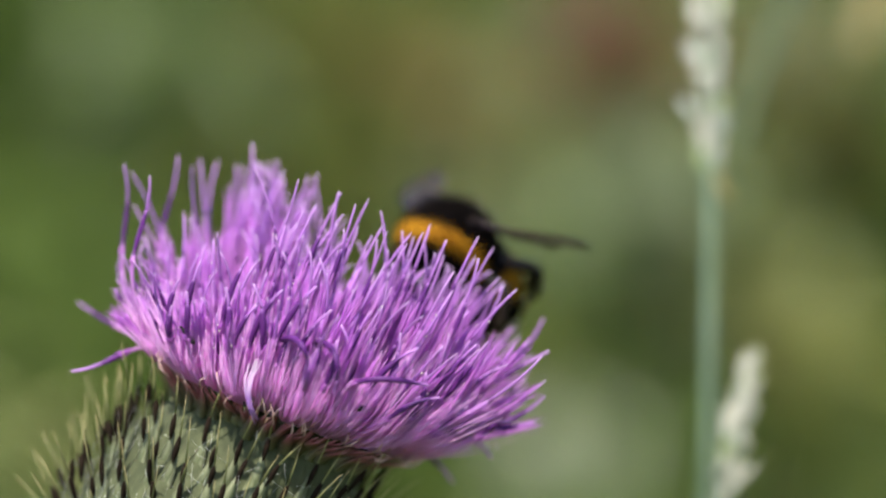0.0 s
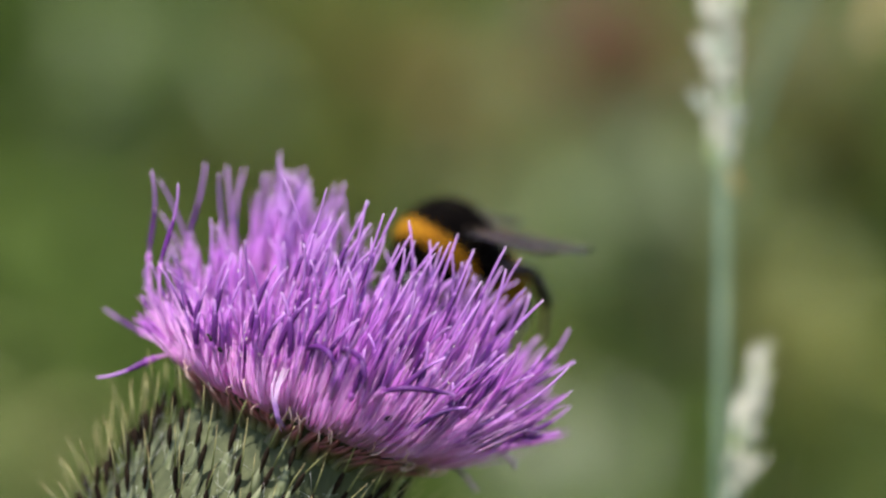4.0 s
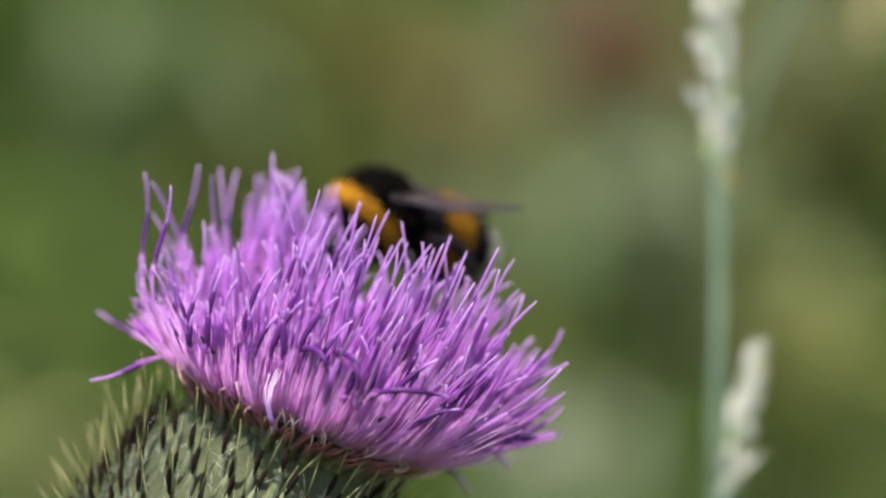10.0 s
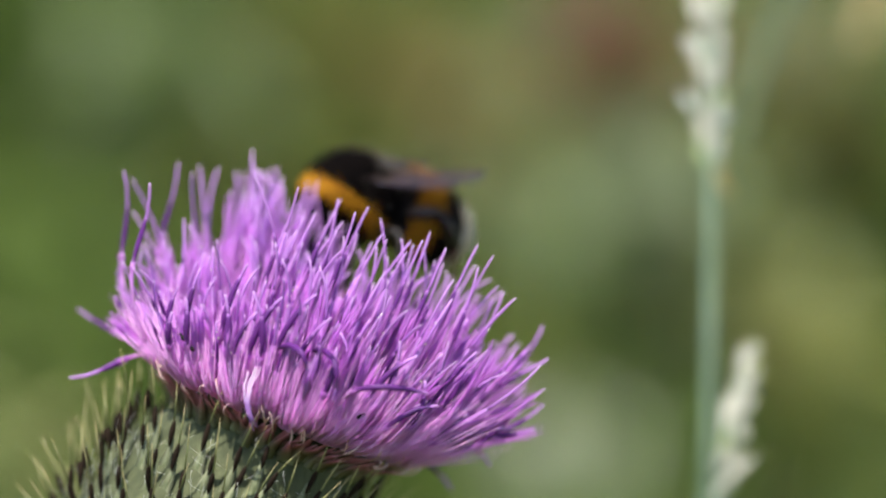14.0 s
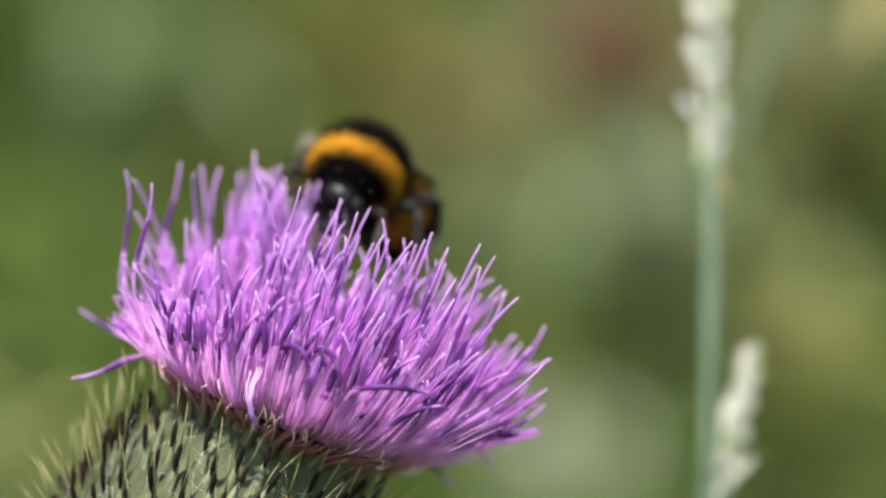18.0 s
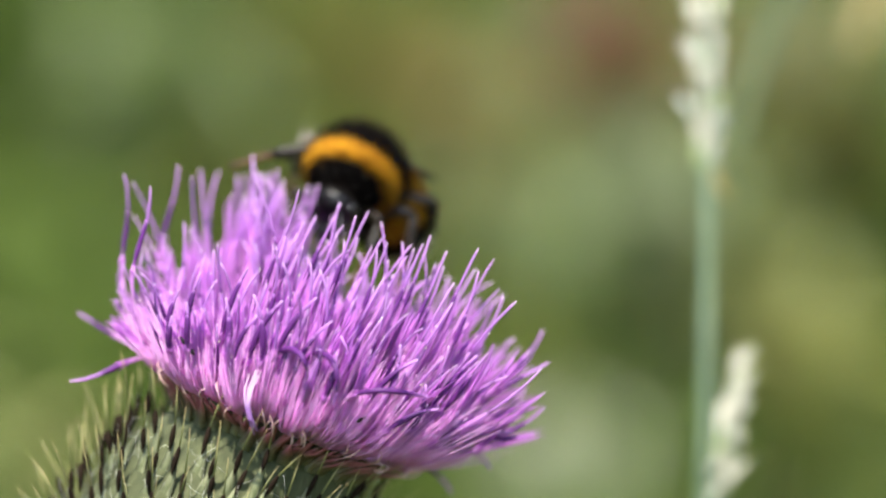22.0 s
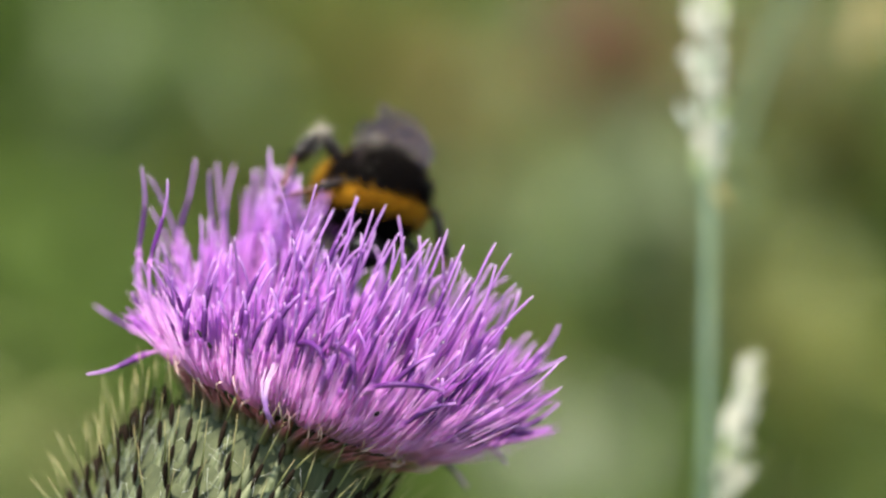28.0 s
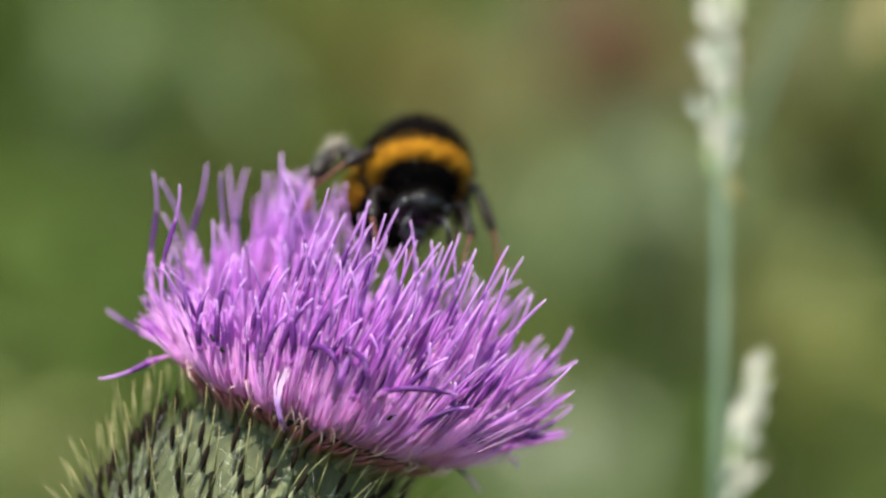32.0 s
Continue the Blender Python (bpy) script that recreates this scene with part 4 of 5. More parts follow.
BEHIND = 0
for right, up, wide, deep, count, mats in (
        (-33, -4, 8.5, 1.5, 170, ("bright", "green")), (-37, 19, 7, 1.7, 120, ("green", "deep")), (-24, 15, 7, 1.6, 130, ("grey", "green", "bright")),
        (-9, 19, 6, 1.5, 120, ("olive", "deep")), (-1, 16, 6, 1.4, 120, ("brown", "olive", "olive")), (6.5, 14, 5.5, 1.25, 120, ("brown", "olive", "grey")),
        (15.5, 17.0, 4.4, 0.95, 200, ("red", "brown")), (13.0, 22.0, 3.2, 0.95, 90, ("pink", "brown")), (16.0, 5.5, 6.4, 1.25, 260, ("grey",)), (9, 1, 5, 1.5, 120, ("grey", "bright")),
        # the "shade" leaves paint in the dark gaps among the meadow plants
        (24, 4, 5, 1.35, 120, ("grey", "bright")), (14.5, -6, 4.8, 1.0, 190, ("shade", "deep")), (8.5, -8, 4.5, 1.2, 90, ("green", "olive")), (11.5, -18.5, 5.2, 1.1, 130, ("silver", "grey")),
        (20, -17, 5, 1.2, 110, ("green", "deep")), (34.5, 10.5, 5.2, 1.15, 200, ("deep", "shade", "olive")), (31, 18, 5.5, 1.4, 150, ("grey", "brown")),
        (38.5, 4, 5.5, 1.2, 190, ("lime", "bright", "green")), (29, 2, 5.5, 1.35, 190, ("bright", "lime", "grey")), (36, -13, 7, 1.3, 220, ("lime", "pale", "olive")),
        (28, -7, 6, 1.3, 200, ("pale", "bright", "olive")), (-37, -17, 7, 1.4, 170, ("bright", "bright", "pale")), (33, -21, 6, 1.4, 200, ("pale", "bright")),
        (-27, -12, 7, 1.4, 140, ("bright", "green")), (-14, 8, 7, 1.7, 120, ("green", "olive")), (4, 4, 6, 1.6, 120, ("brown", "grey", "olive")), (24, 13, 4, 1.4, 90, ("olive", "brown"))):
    BEHIND += 1
    size = wide * MM * (DIST + deep) / DIST
    word = {"green": "fresh green", "deep": "deep green", "grey": "grey-green", "olive": "olive green", "brown": "dry brown", "shade": "shade-dark", "red": "dull red",
            "pink": "dusty pink", "lime": "yellow-green", "silver": "silvery", "pale": "pale green", "bright": "light green"}[mats[0]]
    clump("meadow_plant", "out-of-focus meadow plant with " + word + " leaves", "plant", spot(right, up, deep), size, count, size * 0.7, mats, 100 + BEHIND,
          "meadow plants behind the thistle")

veil = random.Random(77)
for k in range(44):
    right, up, deep = -40 + 80 * ((k * 0.618) % 1.0), -22 + 46 * ((k * 0.382 + 0.13) % 1.0), veil.uniform(1.8, 2.6)
    tone = right / 40 + 0.5 * noise.noise(Vector((right * 0.07, up * 0.07, 3.0)))
    mats = ("green", "green", "deep") if tone < -0.25 else (("olive", "green", "brown") if tone < 0.35 else ("olive", "bright", "bright"))
    size = veil.uniform(7, 9.5) * MM * (DIST + deep) / DIST
    clump("meadow_plant", "out-of-focus leafy meadow plant in the distance", "plant", spot(right, up, deep), size, 110, size * 0.55, mats, 300 + k,
          "meadow plants behind the thistle")


# ---- movement ----
THISTLE = [
    (0, -0.04236, 0.0041, 0.00068, -0, -0.173, 0.024),
    (0.5, -0.04807, 0.00405, 0.00035, -0, 0.318, -0.045),
    (1, -0.04853, 0.00404, 0.00029, -0, 0.366, -0.051),
    (1.5, -0.04772, 0.00407, 0.00051, -0, 0.28, -0.039),
    (2, -0.04823, 0.00408, 0.00055, -0, 0.324, -0.046),
    (2.5, -0.05008, 0.00408, 0.00054, -0, 0.475, -0.067),
    (4.5, -0.04731, 0.00403, 0.00021, -0, 0.293, -0.041),
    (5, -0.04982, 0.00409, 0.00067, -0, 0.46, -0.065),
    (5.5, -0.05187, 0.00411, 0.00077, -0, 0.61, -0.086),
    (6, -0.04823, 0.00402, 0.00014, -0, 0.41, -0.058),
    (6.5, -0.0503, 0.00403, 0.0002, -0, 0.532, -0.075),
    (7, -0.04688, 0.00407, 0.00048, -0, 0.234, -0.033),
    (7.5, -0.04502, 0.00407, 0.00048, -0, 0.075, -0.011),
    (8, -0.04517, 0.00404, 0.00027, -0, 0.094, -0.013),
    (8.5, -0.04324, 0.00403, 0.00019, -0, -0.037, 0.005),
    (9, -0.04374, 0.00404, 0.0003, -0, -0.033, 0.005),
    (9.5, -0.04392, 0.004, -0, -0, 0.009, -0.001),
    (10, -0.04568, 0.004, -2e-05, -0, 0.151, -0.021),
    (10.5, -0.04443, 0.00405, 0.00032, -0, 0.006, -0.001),
    (11, -0.04017, 0.00404, 0.00031, -0, -0.334, 0.047),
    (11.5, -0.04028, 0.00402, 0.00011, -0, -0.31, 0.044),
    (12, -0.04482, 0.00404, 0.00028, -0, 0.035, -0.005),
    (12.5, -0.04368, 0.00403, 0.00023, -0, -0.028, 0.004),
    (13, -0.04261, 0.004, -0, -0, -0.093, 0.013),
    (13.5, -0.04312, 0.00398, -0.00013, -0, -0.084, 0.012),
    (14, -0.04518, 0.00402, 0.00015, -0, 0.005, -0.001),
    (14.5, -0.04237, 0.00402, 0.00017, -0, -0.193, 0.027),
    (16.5, -0.04451, 0.00404, 0.0003, -0, -0.04, 0.006),
    (17, -0.04399, 0.004, -1e-05, -0, -0.035, 0.005),
    (17.5, -0.04722, 0.004, -1e-05, -0, 0.199, -0.028),
    (18, -0.04436, 0.00402, 0.00012, -0, -0.036, 0.005),
    (18.5, -0.04496, 0.00402, 0.00015, -0, -0.016, 0.002),
    (19, -0.045, 0.004, 0, 0, 0, 0),
    (19.5, -0.04665, 0.00401, 6e-05, -0, 0.116, -0.016),
    (20, -0.04527, 0.00401, 8e-05, -0, 0.018, -0.003),
    (20.5, -0.0429, 0.00398, -0.00012, -0, -0.167, 0.024),
    (21, -0.04315, 0.00399, -6e-05, -0, -0.175, 0.025),
    (21.5, -0.04356, 0.00399, -5e-05, -0, -0.135, 0.019),
    (22, -0.04542, 0.00398, -0.00014, -0, 0.023, -0.003),
    (22.5, -0.04505, 0.00397, -0.00022, -0, 0.009, -0.001),
    (23, -0.04316, 0.00397, -0.00021, -0, -0.136, 0.019),
    (23.5, -0.04397, 0.00401, 6e-05, -0, -0.09, 0.013),
    (24, -0.04287, 0.00401, 5e-05, -0, -0.154, 0.022),
    (24.5, -0.04403, 0.00401, 6e-05, -0, -0.07, 0.01),
    (25, -0.04437, 0.00396, -0.00029, -0, 0.014, -0.002),
    (25.5, -0.0478, 0.00394, -0.0004, -0, 0.339, -0.048),
    (27.5, -0.04761, 0.00397, -0.00024, -0, 0.285, -0.04),
    (28, -0.0476, 0.00408, 0.00054, -0, 0.256, -0.036),
    (28.5, -0.05056, 0.00412, 0.00084, -0, 0.463, -0.065),
    (29, -0.04404, 0.00402, 0.00014, -0, -0.005, 0.001),
    (29.5, -0.0399, 0.00396, -0.00029, -0, -0.322, 0.045),
    (30, -0.04459, 0.00403, 0.0002, -0, 0.054, -0.008),
    (30.5, -0.05459, 0.0041, 0.00068, -0.001, 0.827, -0.116),
    (31, -0.05085, 0.00401, 5e-05, -0, 0.615, -0.086),
    (31.5, -0.04643, 0.00399, -9e-05, -0, 0.264, -0.037),
    (32, -0.04441, 0.00401, 0.0001, -0, 0.12, -0.017),
]
THISTLE_HOME = (-0.045, 0.004, 0, 0, 0, 0)
BEE = [
    (0, 0.00031, 0.01688, 0.89799, 28, 2, -40),
    (0.5, 0.00234, 0.01676, 0.89712, 28, 2, -40),
    (1, 0.00344, 0.01682, 0.89753, 28, 2, -42),
    (1.5, 0.00177, 0.01676, 0.89712, 26, 10, -50),
    (2, 0.00146, 0.01677, 0.89717, 24, 10, -55),
    (2.5, 0.00141, 0.0168, 0.89737, 24, 10, -56),
    (4.5, -0.00068, 0.01593, 0.89839, 22, 8, -50),
    (5, -0.0014, 0.01621, 0.90039, 12, 8, -52),
    (5.5, -0.00145, 0.01664, 0.90343, 4, 8, -48),
    (6, -0.00218, 0.01532, 0.90125, 11, 8, -55),
    (6.5, -0.00202, 0.01552, 0.90263, 8, 8, -52),
    (7, -0.00456, 0.01546, 0.90222, 10, 8, -52),
    (7.5, -0.0042, 0.0155, 0.90248, 10, 8, -50),
    (8, -0.00399, 0.0154, 0.90176, 12, 8, -52),
    (8.5, -0.00383, 0.0154, 0.90176, 14, 8, -52),
    (9, -0.00637, 0.01531, 0.90114, 14, 8, -52),
    (9.5, -0.00425, 0.01551, 0.90258, 10, 8, -50),
    (10, -0.00632, 0.01528, 0.90094, 18, 8, -56),
    (10.5, -0.00751, 0.01526, 0.90078, 20, 8, -58),
    (11, -0.00871, 0.01528, 0.90094, 18, 8, -56),
    (11.5, -0.00741, 0.01548, 0.90237, 12, 8, -53),
    (12, -0.00496, 0.01496, 0.90583, 4, 8, -43),
    (12.5, -0.00662, 0.01471, 0.90404, 10, 8, -46),
    (13, -0.00734, 0.01458, 0.90312, 12, 8, -46),
    (13.5, -0.00651, 0.01462, 0.90342, 12, 8, -44),
    (14, -0.00858, 0.0145, 0.9026, 32, 8, -50),
    (14.5, -0.0093, 0.01448, 0.90245, 36, 8, -50),
    (16.5, -0.0109, 0.01453, 0.90281, 40, 8, -44),
    (17, -0.01013, 0.01444, 0.90214, 40, 8, -40),
    (17.5, -0.00992, 0.01444, 0.90214, 40, 8, -38),
    (18, -0.00764, 0.01388, 0.90533, 12, 13, -17),
    (18.5, -0.00795, 0.01371, 0.90416, 16, 13, -20),
    (19, -0.00728, 0.01381, 0.90482, 16, 13, -20),
    (19.5, -0.01005, 0.01378, 0.90462, 36, 10, -40),
    (20, -0.01077, 0.01368, 0.90391, 42, 10, -40),
    (20.5, -0.01057, 0.01356, 0.90304, 46, 10, -38),
    (21, -0.00903, 0.01381, 0.90482, 18, 13, -21),
    (21.5, -0.00959, 0.01371, 0.90416, 42, 10, -36),
    (22, -0.00795, 0.01386, 0.90523, 16, 15, -17),
    (22.5, -0.00923, 0.01371, 0.90416, 42, 12, -36),
    (23, -0.01093, 0.01386, 0.90518, 44, 10, -42),
    (23.5, -0.01185, 0.01371, 0.90411, 44, 10, -42),
    (24, -0.01165, 0.01376, 0.90447, 34, 10, -35),
    (24.5, -0.00946, 0.0128, 0.90484, 44, 13, -30),
    (25, -0.00946, 0.01285, 0.9052, 47, 14, -28),
    (25.5, -0.00689, 0.0127, 0.90413, 54, 14, -18),
    (27.5, -0.00484, 0.00968, 0.9042, 58, 18, 2),
    (28, -0.00581, 0.00959, 0.90359, 58, 18, 12),
    (28.5, -0.00607, 0.00964, 0.90395, 58, 18, 4),
    (29, -0.00647, 0.00957, 0.90344, 58, 18, 4),
    (29.5, -0.0077, 0.00969, 0.9043, 56, 18, 2),
    (30, -0.00653, 0.00957, 0.90344, 58, 18, 6),
    (30.5, -0.00386, 0.00836, 0.90201, 58, 18, 9),
    (31, -0.00264, 0.00838, 0.90211, 56, 18, 9),
    (31.4, -0.003, 0.00835, 0.90196, 54, 18, 6),
    (31.6, -0.00412, 0.00877, 0.90493, 44, 14, 14),
    (31.8, -0.003, 0.00877, 0.90488, 32, 12, 16),
    (32, -0.00224, 0.00891, 0.90628, 24, 12, 14),
]
GRASS_A = [
    (0, 0.3, -0.12),
    (0.5, -0.48, -0.66),
    (1, -0.3, -0.24),
    (1.5, 1.08, 0.6),
    (2, -0.66, -0.66),
    (2.5, 0.3, 0.06),
    (4.5, 1.63, 0.54),
    (5, 0.9, 0.48),
    (5.5, 1.38, 0.54),
    (6, 0.72, 0),
    (6.5, 0.3, -0.12),
    (7, 1.02, 0.06),
    (7.5, 1.38, 0.24),
    (8, 0.06, 0),
    (8.5, 1.02, 0.54),
    (9, 1.26, 0.48),
    (9.5, 2.05, 1.26),
    (10, 1.2, 0.84),
    (10.5, 1.2, 0.66),
    (11, 0.66, 0.84),
    (11.5, 1.08, 0.72),
    (12, 1.26, 0.66),
    (12.5, 1.26, 0.72),
    (13, 2.11, 1.26),
    (13.5, 1.2, 0.9),
    (14, 0.36, 0.48),
    (14.5, 1.87, 1.26),
    (16.5, 0.48, -0.12),
    (17, 1.02, 0.48),
    (17.5, 0.84, 0.24),
    (18, 0.36, 0.06),
    (18.5, 0.48, 0.48),
    (19, 0, 0),
    (19.5, -0.48, -0.54),
    (20, -0.36, -0.3),
    (20.5, -0.36, 0),
    (21, -0.48, 0),
    (21.5, -0.36, -0.12),
    (22, 0.06, 0.24),
    (22.5, -0.18, 0.06),
    (23, 0, 0.18),
    (23.5, -0.72, -0.36),
    (24, 0.18, 0.18),
    (24.5, -0.36, -0.12),
    (25, -0.18, -0.36),
    (25.5, 1.26, 0.24),
    (27.5, 0.18, -0.84),
    (28, 0.18, -0.9),
    (28.5, -0.3, -1.69),
    (29, 0.54, -0.54),
    (29.5, -0.66, -0.54),
    (30, 0.72, -0.84),
    (30.5, -0.3, -1.02),
    (31, 1.08, 0.24),
    (31.5, 2.47, 0.18),
    (32, 1.44, -0.3),
]
GRASS_B = [
    (0, 0.52, -0.29),
    (0.5, -0.12, -0.52),
    (1, 0.12, -0.17),
    (1.5, 1.22, 0.29),
    (2, -0.17, -0.81),
    (2.5, 0.7, 0),
    (4.5, 1.57, 0.46),
    (5, 0.99, 0.17),
    (5.5, 1.39, 0.76),
    (6, 0.76, 0),
    (6.5, 0.58, 0.35),
    (7, 0.99, 0.12),
    (7.5, 1.39, 0.29),
    (8, 0.23, 0.35),
    (8.5, 0.99, 0.29),
    (9, 1.22, 0.76),
    (9.5, 1.74, 1.16),
    (10, 1.05, 0.81),
    (10.5, 1.05, 0.46),
    (11, 0.7, 0.93),
    (11.5, 0.99, 0.64),
    (12, 1.22, 0.64),
    (12.5, 1.22, 0.64),
    (13, 1.86, 1.34),
    (13.5, 1.05, 0.52),
    (14, 0.41, 0.52),
    (14.5, 1.51, 0.81),
    (16.5, 0.52, -0.06),
    (17, 0.99, 0.52),
    (17.5, 0.7, 0.17),
    (18, 0.41, 0.35),
    (18.5, 0.41, 0.29),
    (19, 0, 0),
    (19.5, -0.29, -0.17),
    (20, -0.29, -0.41),
    (20.5, -0.17, 0.17),
    (21, -0.17, 0.17),
    (21.5, -0.46, -0.23),
    (22, -0.12, 0.12),
    (22.5, -0.12, 0.17),
    (23, 0, 0),
    (23.5, -0.46, 0),
    (24, 0.06, -0.35),
    (24.5, -0.29, 0.17),
    (25, -0.17, -0.52),
    (25.5, 1.34, 0.35),
    (27.5, 0.41, -0.41),
    (28, 0.52, -0.58),
    (28.5, 0.17, -1.51),
    (29, 0.76, -0.81),
    (29.5, -0.35, -0.41),
    (30, 0.87, -0.41),
    (30.5, 0, -0.99),
    (31, 1.22, 0.29),
    (31.5, 2.27, 0.35),
    (32, 1.39, -0.41),
]
GRASS_C = [
    (0, 0.36, -0.14),
    (0.5, -0.58, -0.8),
    (1, -0.36, -0.29),
    (1.5, 1.3, 0.72),
    (2, -0.8, -0.8),
    (2.5, 0.36, 0.07),
    (4.5, 1.96, 0.65),
    (5, 1.09, 0.58),
    (5.5, 1.67, 0.65),
    (6, 0.87, 0),
    (6.5, 0.36, -0.14),
    (7, 1.23, 0.07),
    (7.5, 1.67, 0.29),
    (8, 0.07, 0),
    (8.5, 1.23, 0.65),
    (9, 1.52, 0.58),
    (9.5, 2.46, 1.52),
    (10, 1.45, 1.01),
    (10.5, 1.45, 0.8),
    (11, 0.8, 1.01),
    (11.5, 1.3, 0.87),
    (12, 1.52, 0.8),
    (12.5, 1.52, 0.87),
    (13, 2.53, 1.52),
    (13.5, 1.45, 1.09),
    (14, 0.43, 0.58),
    (14.5, 2.24, 1.52),
    (16.5, 0.58, -0.14),
    (17, 1.23, 0.58),
    (17.5, 1.01, 0.29),
    (18, 0.43, 0.07),
    (18.5, 0.58, 0.58),
    (19, 0, 0),
    (19.5, -0.58, -0.65),
    (20, -0.43, -0.36),
    (20.5, -0.43, 0),
    (21, -0.58, 0),
    (21.5, -0.43, -0.14),
    (22, 0.07, 0.29),
    (22.5, -0.22, 0.07),
    (23, 0, 0.22),
    (23.5, -0.87, -0.43),
    (24, 0.22, 0.22),
    (24.5, -0.43, -0.14),
    (25, -0.22, -0.43),
    (25.5, 1.52, 0.29),
    (27.5, 0.22, -1.01),
    (28, 0.22, -1.09),
    (28.5, -0.36, -2.03),
    (29, 0.65, -0.65),
    (29.5, -0.8, -0.65),
    (30, 0.87, -1.01),
    (30.5, -0.36, -1.23),
    (31, 1.3, 0.29),
    (31.5, 2.97, 0.22),
    (32, 1.74, -0.36),
]
WING = [(0.0, -42, 21, -30), (0.8, -42, 21, -30), (1.4, -40, 22, -20), (2.0, -46, 11, 12), (4.5, -20, 38, -14), (6.0, -14, 42, -16), (8.0, -14, 38, -16), (10.0, -18, 32, -12), (11.5, -20, 28, -8), (12.0, -26, 22, -6), (13.0, -22, 28, -8), (14.0, -30, 14, -4), (14.6, -38, 6, 0),
        (17.0, -44, -6, 0), (17.6, -44, -5, 0), (18.2, -38, -3, 0), (19.0, -36, -3, 0), (19.6, -46, 0, 0), (20.4, -48, 0, 0), (21.0, -36, -9, 0), (21.5, -46, 0, 0),
        (22.0, -36, -3, 0), (22.6, -47, 2, 0), (23.2, -48, 3, 0), (24.0, -38, -6, 0), (25.0, -30, -8, 0), (27.5, -31, -18, 0), (28.0, -31, -17, 0), (29.0, -29, -18, 0), (30.0, -27, -17, 0), (31.0, -18, -12, 0),
        (31.4, -22, -8, 0), (32.0, -44, 15, 0)]
WING_FAR = [(0.0, -14, 33, 0), (0.8, -14, 33, 0), (1.4, -24, 20, 0), (2.0, -40, 4, 0), (4.5, -34, 2, 0), (11.5, -32, 0, 0), (14.0, -38, 0, 0), (17.0, -38, -12, 0),
            (19.0, -32, -20, 0), (20.0, -34, -40, 0), (21.0, -32, -24, 0), (22.0, -32, -26, 0), (23.0, -38, -42, 0), (24.0, -34, -34, 0), (25.0, -28, -38, 0),
            (27.5, -31, -36, 0), (28.0, -31, -38, 0), (29.0, -29, -36, 0), (30.0, -27, -36, 0), (31.0, -18, -36, 0), (31.4, -26, -34, 0), (32.0, -46, -27, 0)]
ABDOMEN = [(0.0, -96, 0), (2.5, -94, 0), (4.5, -70, -12), (5.0, -50, -12), (6.0, -47, -12), (11.5, -44, -12), (12.0, -50, -16), (13.0, -58, -24), (14.0, -56, -30),
           (17.5, -58, -32), (18.0, -52, -44), (19.0, -52, -44), (19.6, -58, -34), (20.5, -58, -34), (21.0, -52, -42), (22.0, -52, -42), (22.6, -58, -34), (23.5, -60, -32), (24.4, -64, -28), (25.0, -80, -10), (25.5, -86, -4), (27.5, -92, 0), (31.4, -92, 0),
           (32.0, -74, 0)]
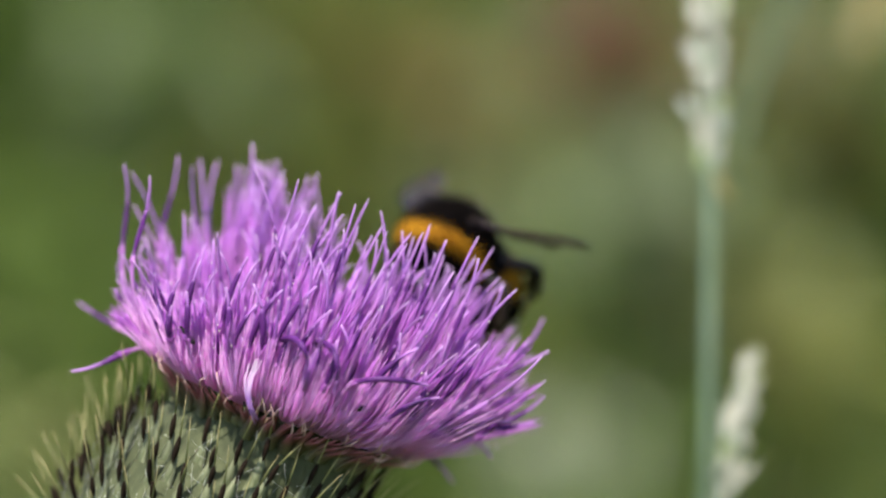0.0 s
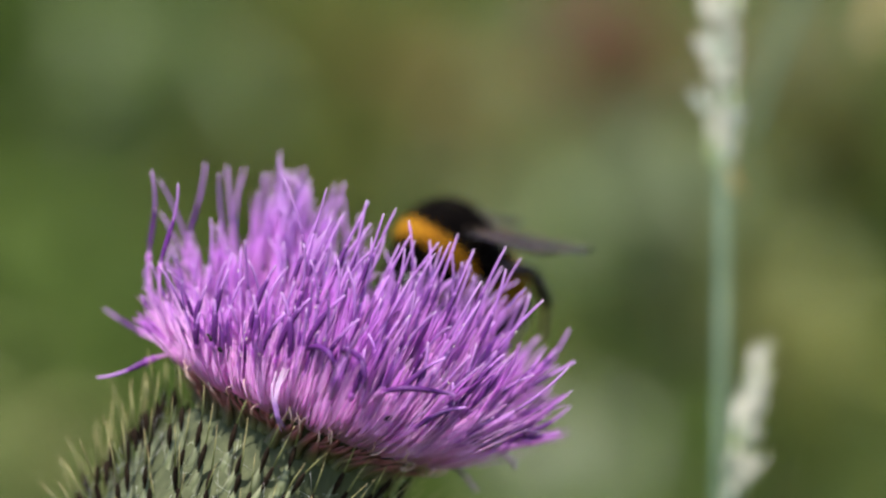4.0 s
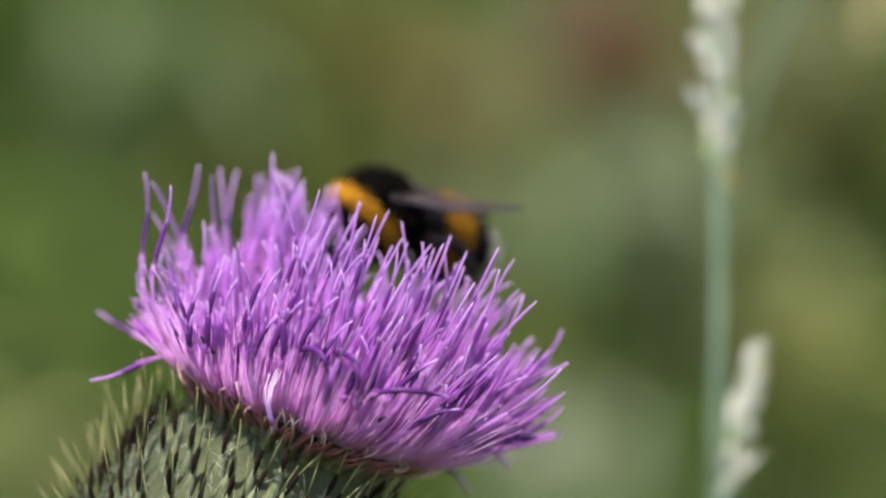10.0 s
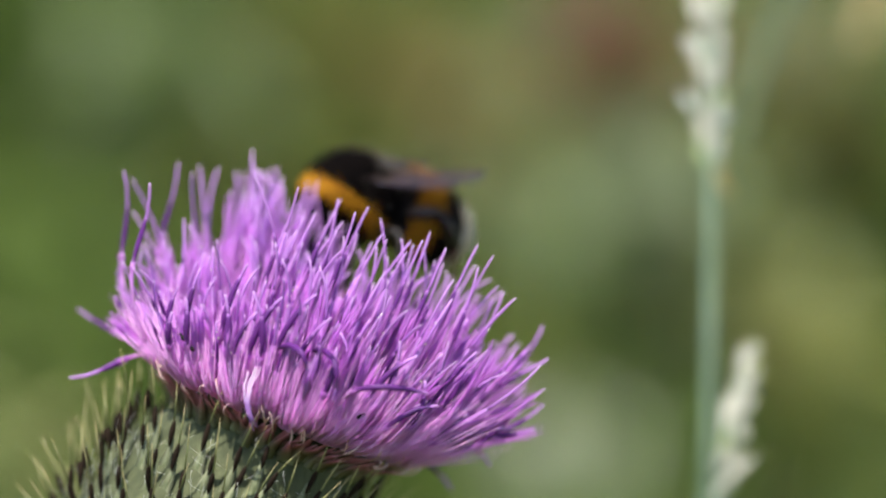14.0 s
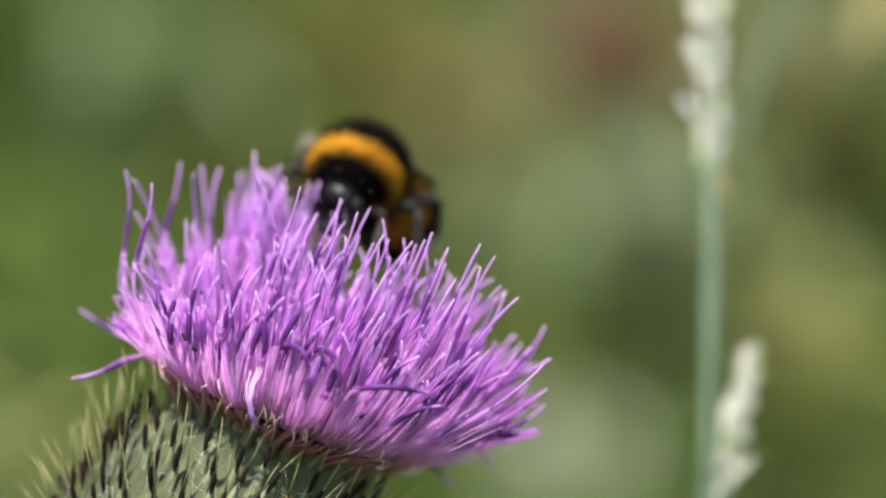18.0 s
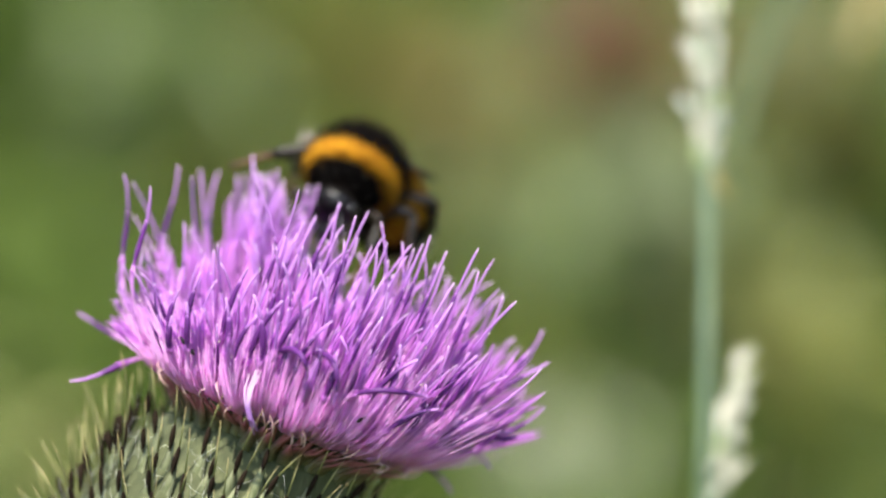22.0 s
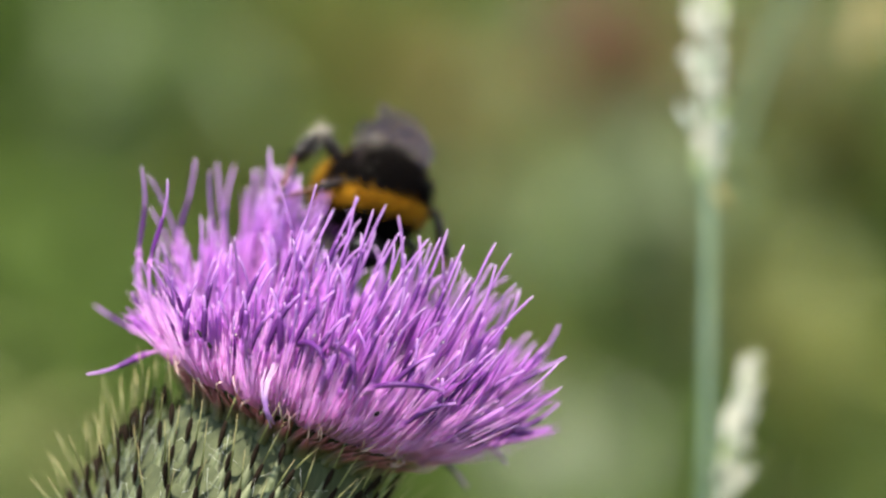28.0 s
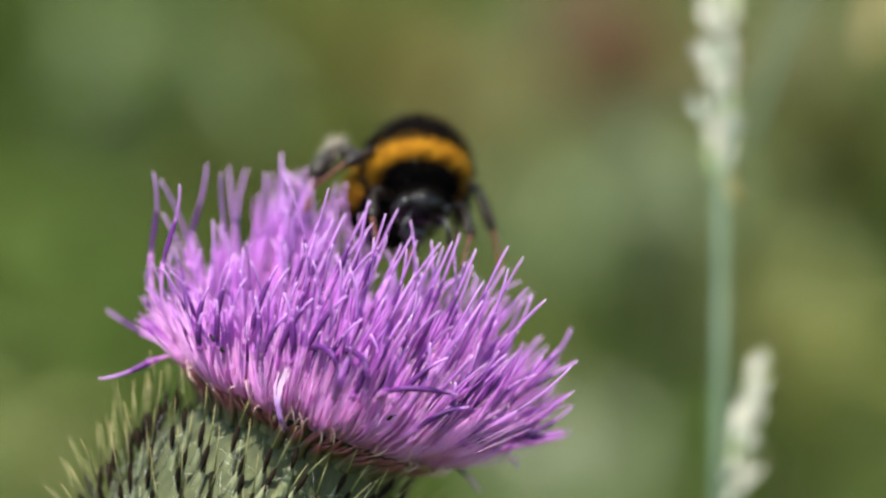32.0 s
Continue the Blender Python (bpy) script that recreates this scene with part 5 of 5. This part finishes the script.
LEG = {
    ("right", "fore"): [(0, -23.8, 0, 0), (2.5, -20.4, 0, 0), (4.5, -18.7, 0, 0), (6, -9.3, 0, 0), (9, -11.9, 0, 0), (11, -15.3, 0, 0),
        (12, -3.4, 0, 0), (13.5, -10.2, 0, 0), (16.5, -34, 0, 0), (18, -10.2, 0, 0), (19, -13.6, 0, 0), (20, -35.7, 0, 0),
        (22, -13.6, 0, 0), (24, -28.9, 0, 0), (25, -39.9, 0, 0), (27.5, -49.3, 0, 0), (29.5, -47.6, 0, 0), (31.4, -45.9, 0, 0),
        (32, -39.1, 0, 0)],
    ("right", "mid"): [(0, -23.8, 0, 0), (2.5, -20.4, 0, 0), (4.5, -18.7, 0, 0), (6, -9.3, 0, 0), (9, -11.9, 0, 0), (11, -15.3, 0, 0),
        (12, -3.4, 0, 0), (13.5, -10.2, 0, 0), (16.5, -34, 0, 0), (18, -10.2, 0, 0), (19, -13.6, 0, 0), (20, -35.7, 0, 0),
        (21.4, -31.6, 0, 0), (22, -13.6, 42, 0), (22.6, -36, 36, 0), (23.2, -37.4, 4, 0), (24, -28.9, -4.4, 0), (25, -39.9, -15, 0),
        (27.5, -26.5, 59.9, -6.4), (28.4, -28.5, 55.7, 0), (29.2, -28.1, 42.6, 10), (29.5, -26.9, 44.7, 6.4), (29.7, -23.6, 46.3, -0.6), (29.9, -17.1, 47.1, -12), (30.2, -7.8, 37.3, -23.3), (30.4, -6.5, 38.1, -25.5), (30.6, -8.7, 30.1, -18.1), (30.9, -6.4, 34.8, -23.8), (31.2, -9.7, 28.3, -15.3), (31.4, -11.1, 27, -12.7), (31.6, -8.2, 17.7, -12.7), (31.8, -25, 39.3, 2.8), (32, -25, 39.3, 2.8)],
    ("right", "hind"): [(0, -23.8, 0, 0), (2.5, -20.4, 0, 0), (4.5, -18.7, 0, 0), (6, -9.3, 0, 0), (9, -11.9, 0, 0), (11, -15.3, 0, 0),
        (12, -3.4, 0, 0), (13.5, -10.2, 0, 0), (16.5, -34, 0, 0), (18, -10.2, 0, 0), (19, -13.6, 0, 0), (20, -35.7, 0, 0),
        (22, -13.6, 0, 0), (24, -28.9, 0, 0), (25, -39.9, -5.7, 0), (25.5, -38, -8, -8), (26.5, -83.5, 14.5, -16.1), (27.5, -129, 37, -24.3), (28, -120.1, 56.2, -20.9), (28.4, -120.2, 60.2, -15.4), (29.2, -117.9, 56.1, -13.1), (29.7, -114.1, 54.8, -10.8), (30.2, -127.5, 63, -35.6), (30.4, -137, 64.5, -49.2), (30.9, -143.4, 65.6, -56), (31.2, -141.1, 65.5, -56.3), (31.4, -136.2, 55.7, -53.7), (31.6, -101.2, 40.4, -25.4), (31.8, -78, 36.4, -7.7), (32, -80.4, 31.1, 8.8)],
    ("left", "fore"): [(0, -23.8, 0, 0), (2.5, -20.4, 0, 0), (4.5, -18.7, 0, 0), (6, -9.3, 0, 0), (9, -11.9, 0, 0), (11, -15.3, 0, 0),
        (12, -3.4, 0, 0), (13.5, -10.2, 0, 0), (16.5, -34, 0, 0), (18, -10.2, 0, 0), (19, -13.6, 0, 0), (20, -35.7, 0, 0),
        (22, -13.6, 0, 0), (24, -28.9, 0, 0), (25, -39.9, 0, 0), (27.5, -49.3, 0, 0), (29.5, -47.6, 0, 0), (31.4, -45.9, 0, 0),
        (32, -39.1, 0, 0)],
    ("left", "mid"): [(0, -23.8, 45, 0), (1, -23.8, 45, 0), (2, -20.4, 24, 0), (2.5, -20.4, 24, 0), (4.5, -18.7, 24, 0), (6, -9.3, 24, 0),
        (9, -11.9, 24, 0), (11, -15.3, 24, 0), (12, -3.4, 24, 0), (13.5, -10.2, 24, 0), (14, -27.2, 20, 0), (16.5, -34, 20, 0),
        (17.8, -19.7, 20, 0), (18, -10.2, 14, 0), (18.4, -12.9, 2, 0), (19, -13.6, -2, 0), (19.5, -30.6, 20, 0), (20, -35.7, 20.2, 0),
        (22, -13.6, 21.1, 0), (24, -28.9, 22, 0), (25, -39.9, 10, 0), (25.5, -45.9, -14, 0), (27.5, -49.3, 0, 0), (29.5, -47.6, 1.8, 0),
        (31.4, -45.9, 3.5, 0), (32, -39.1, 4, 0)],
    ("left", "hind"): [(0, -23.8, 50, 0), (1.2, -23.1, 50, 0), (2, -20.4, 26, 0), (2.5, -20.4, 26, 0), (4.5, -18.7, 26, 0), (6, -9.3, 26, 0),
        (9, -11.9, 26, 0), (11, -15.3, 26, 0), (12, -3.4, 26, 0), (13.5, -10.2, 26, 0), (14, -27.2, 26, 0), (16.5, -34, 26.5, 0),
        (18, -10.2, 26.8, 0), (19, -13.6, 27, 0), (20, -35.7, 27.2, 0), (22, -13.6, 27.6, 0), (24, -28.9, 28, 0), (25, -39.9, 28, 0),
        (25.5, -45.9, 28, 0), (27.5, -49.3, 28, 0), (29.5, -47.6, 26, 0), (31.4, -45.9, 24, 0), (32, -39.1, 12, 0)],
}


def motions():
    walk(thistle, [(r[0], pose(*r[1:])) for r in THISTLE])
    for e, away in BEETLES:
        walk(e, [(r[0], pose(*r[1:]) @ away) for r in THISTLE])
    walk(bee, [(r[0], pose(*r[1:])) for r in BEE])
    for gr, rows in ((grass_tall, GRASS_A), (grass_low, GRASS_B), (grass_side, GRASS_C)):
        home = gr.matrix_basis.copy()
        walk(gr, [(t, Matrix.Translation((x * MM, 0, z * MM)) @ home) for t, x, z in rows])
    for w, side, hind in WINGS:
        home = w.matrix_basis.translation.copy()
        walk(w, [(t, pose(*home, up - 4 * hind, twist * side, -(out + 9 * hind) * side)) for t, up, out, twist in (WING if side > 0 else WING_FAR)])
    home = abdomen.matrix_basis.translation.copy()
    walk(abdomen, [(t, pose(*home, droop, 0, swing)) for t, droop, swing in ABDOMEN])
    for (word, which), ob in LEGS.items():
        home = ob.matrix_basis.translation.copy()
        rows = LEG.get((word, which), [(0.0, 0, 0, 0), (32.0, 0, 0, 0)])
        walk(ob, [(t, pose(*home, *turn)) for t, *turn in rows])


START = pose(*THISTLE_HOME)
BEETLES = [(e, START.inverted() @ e.matrix_basis) for e in beetles]
motions()
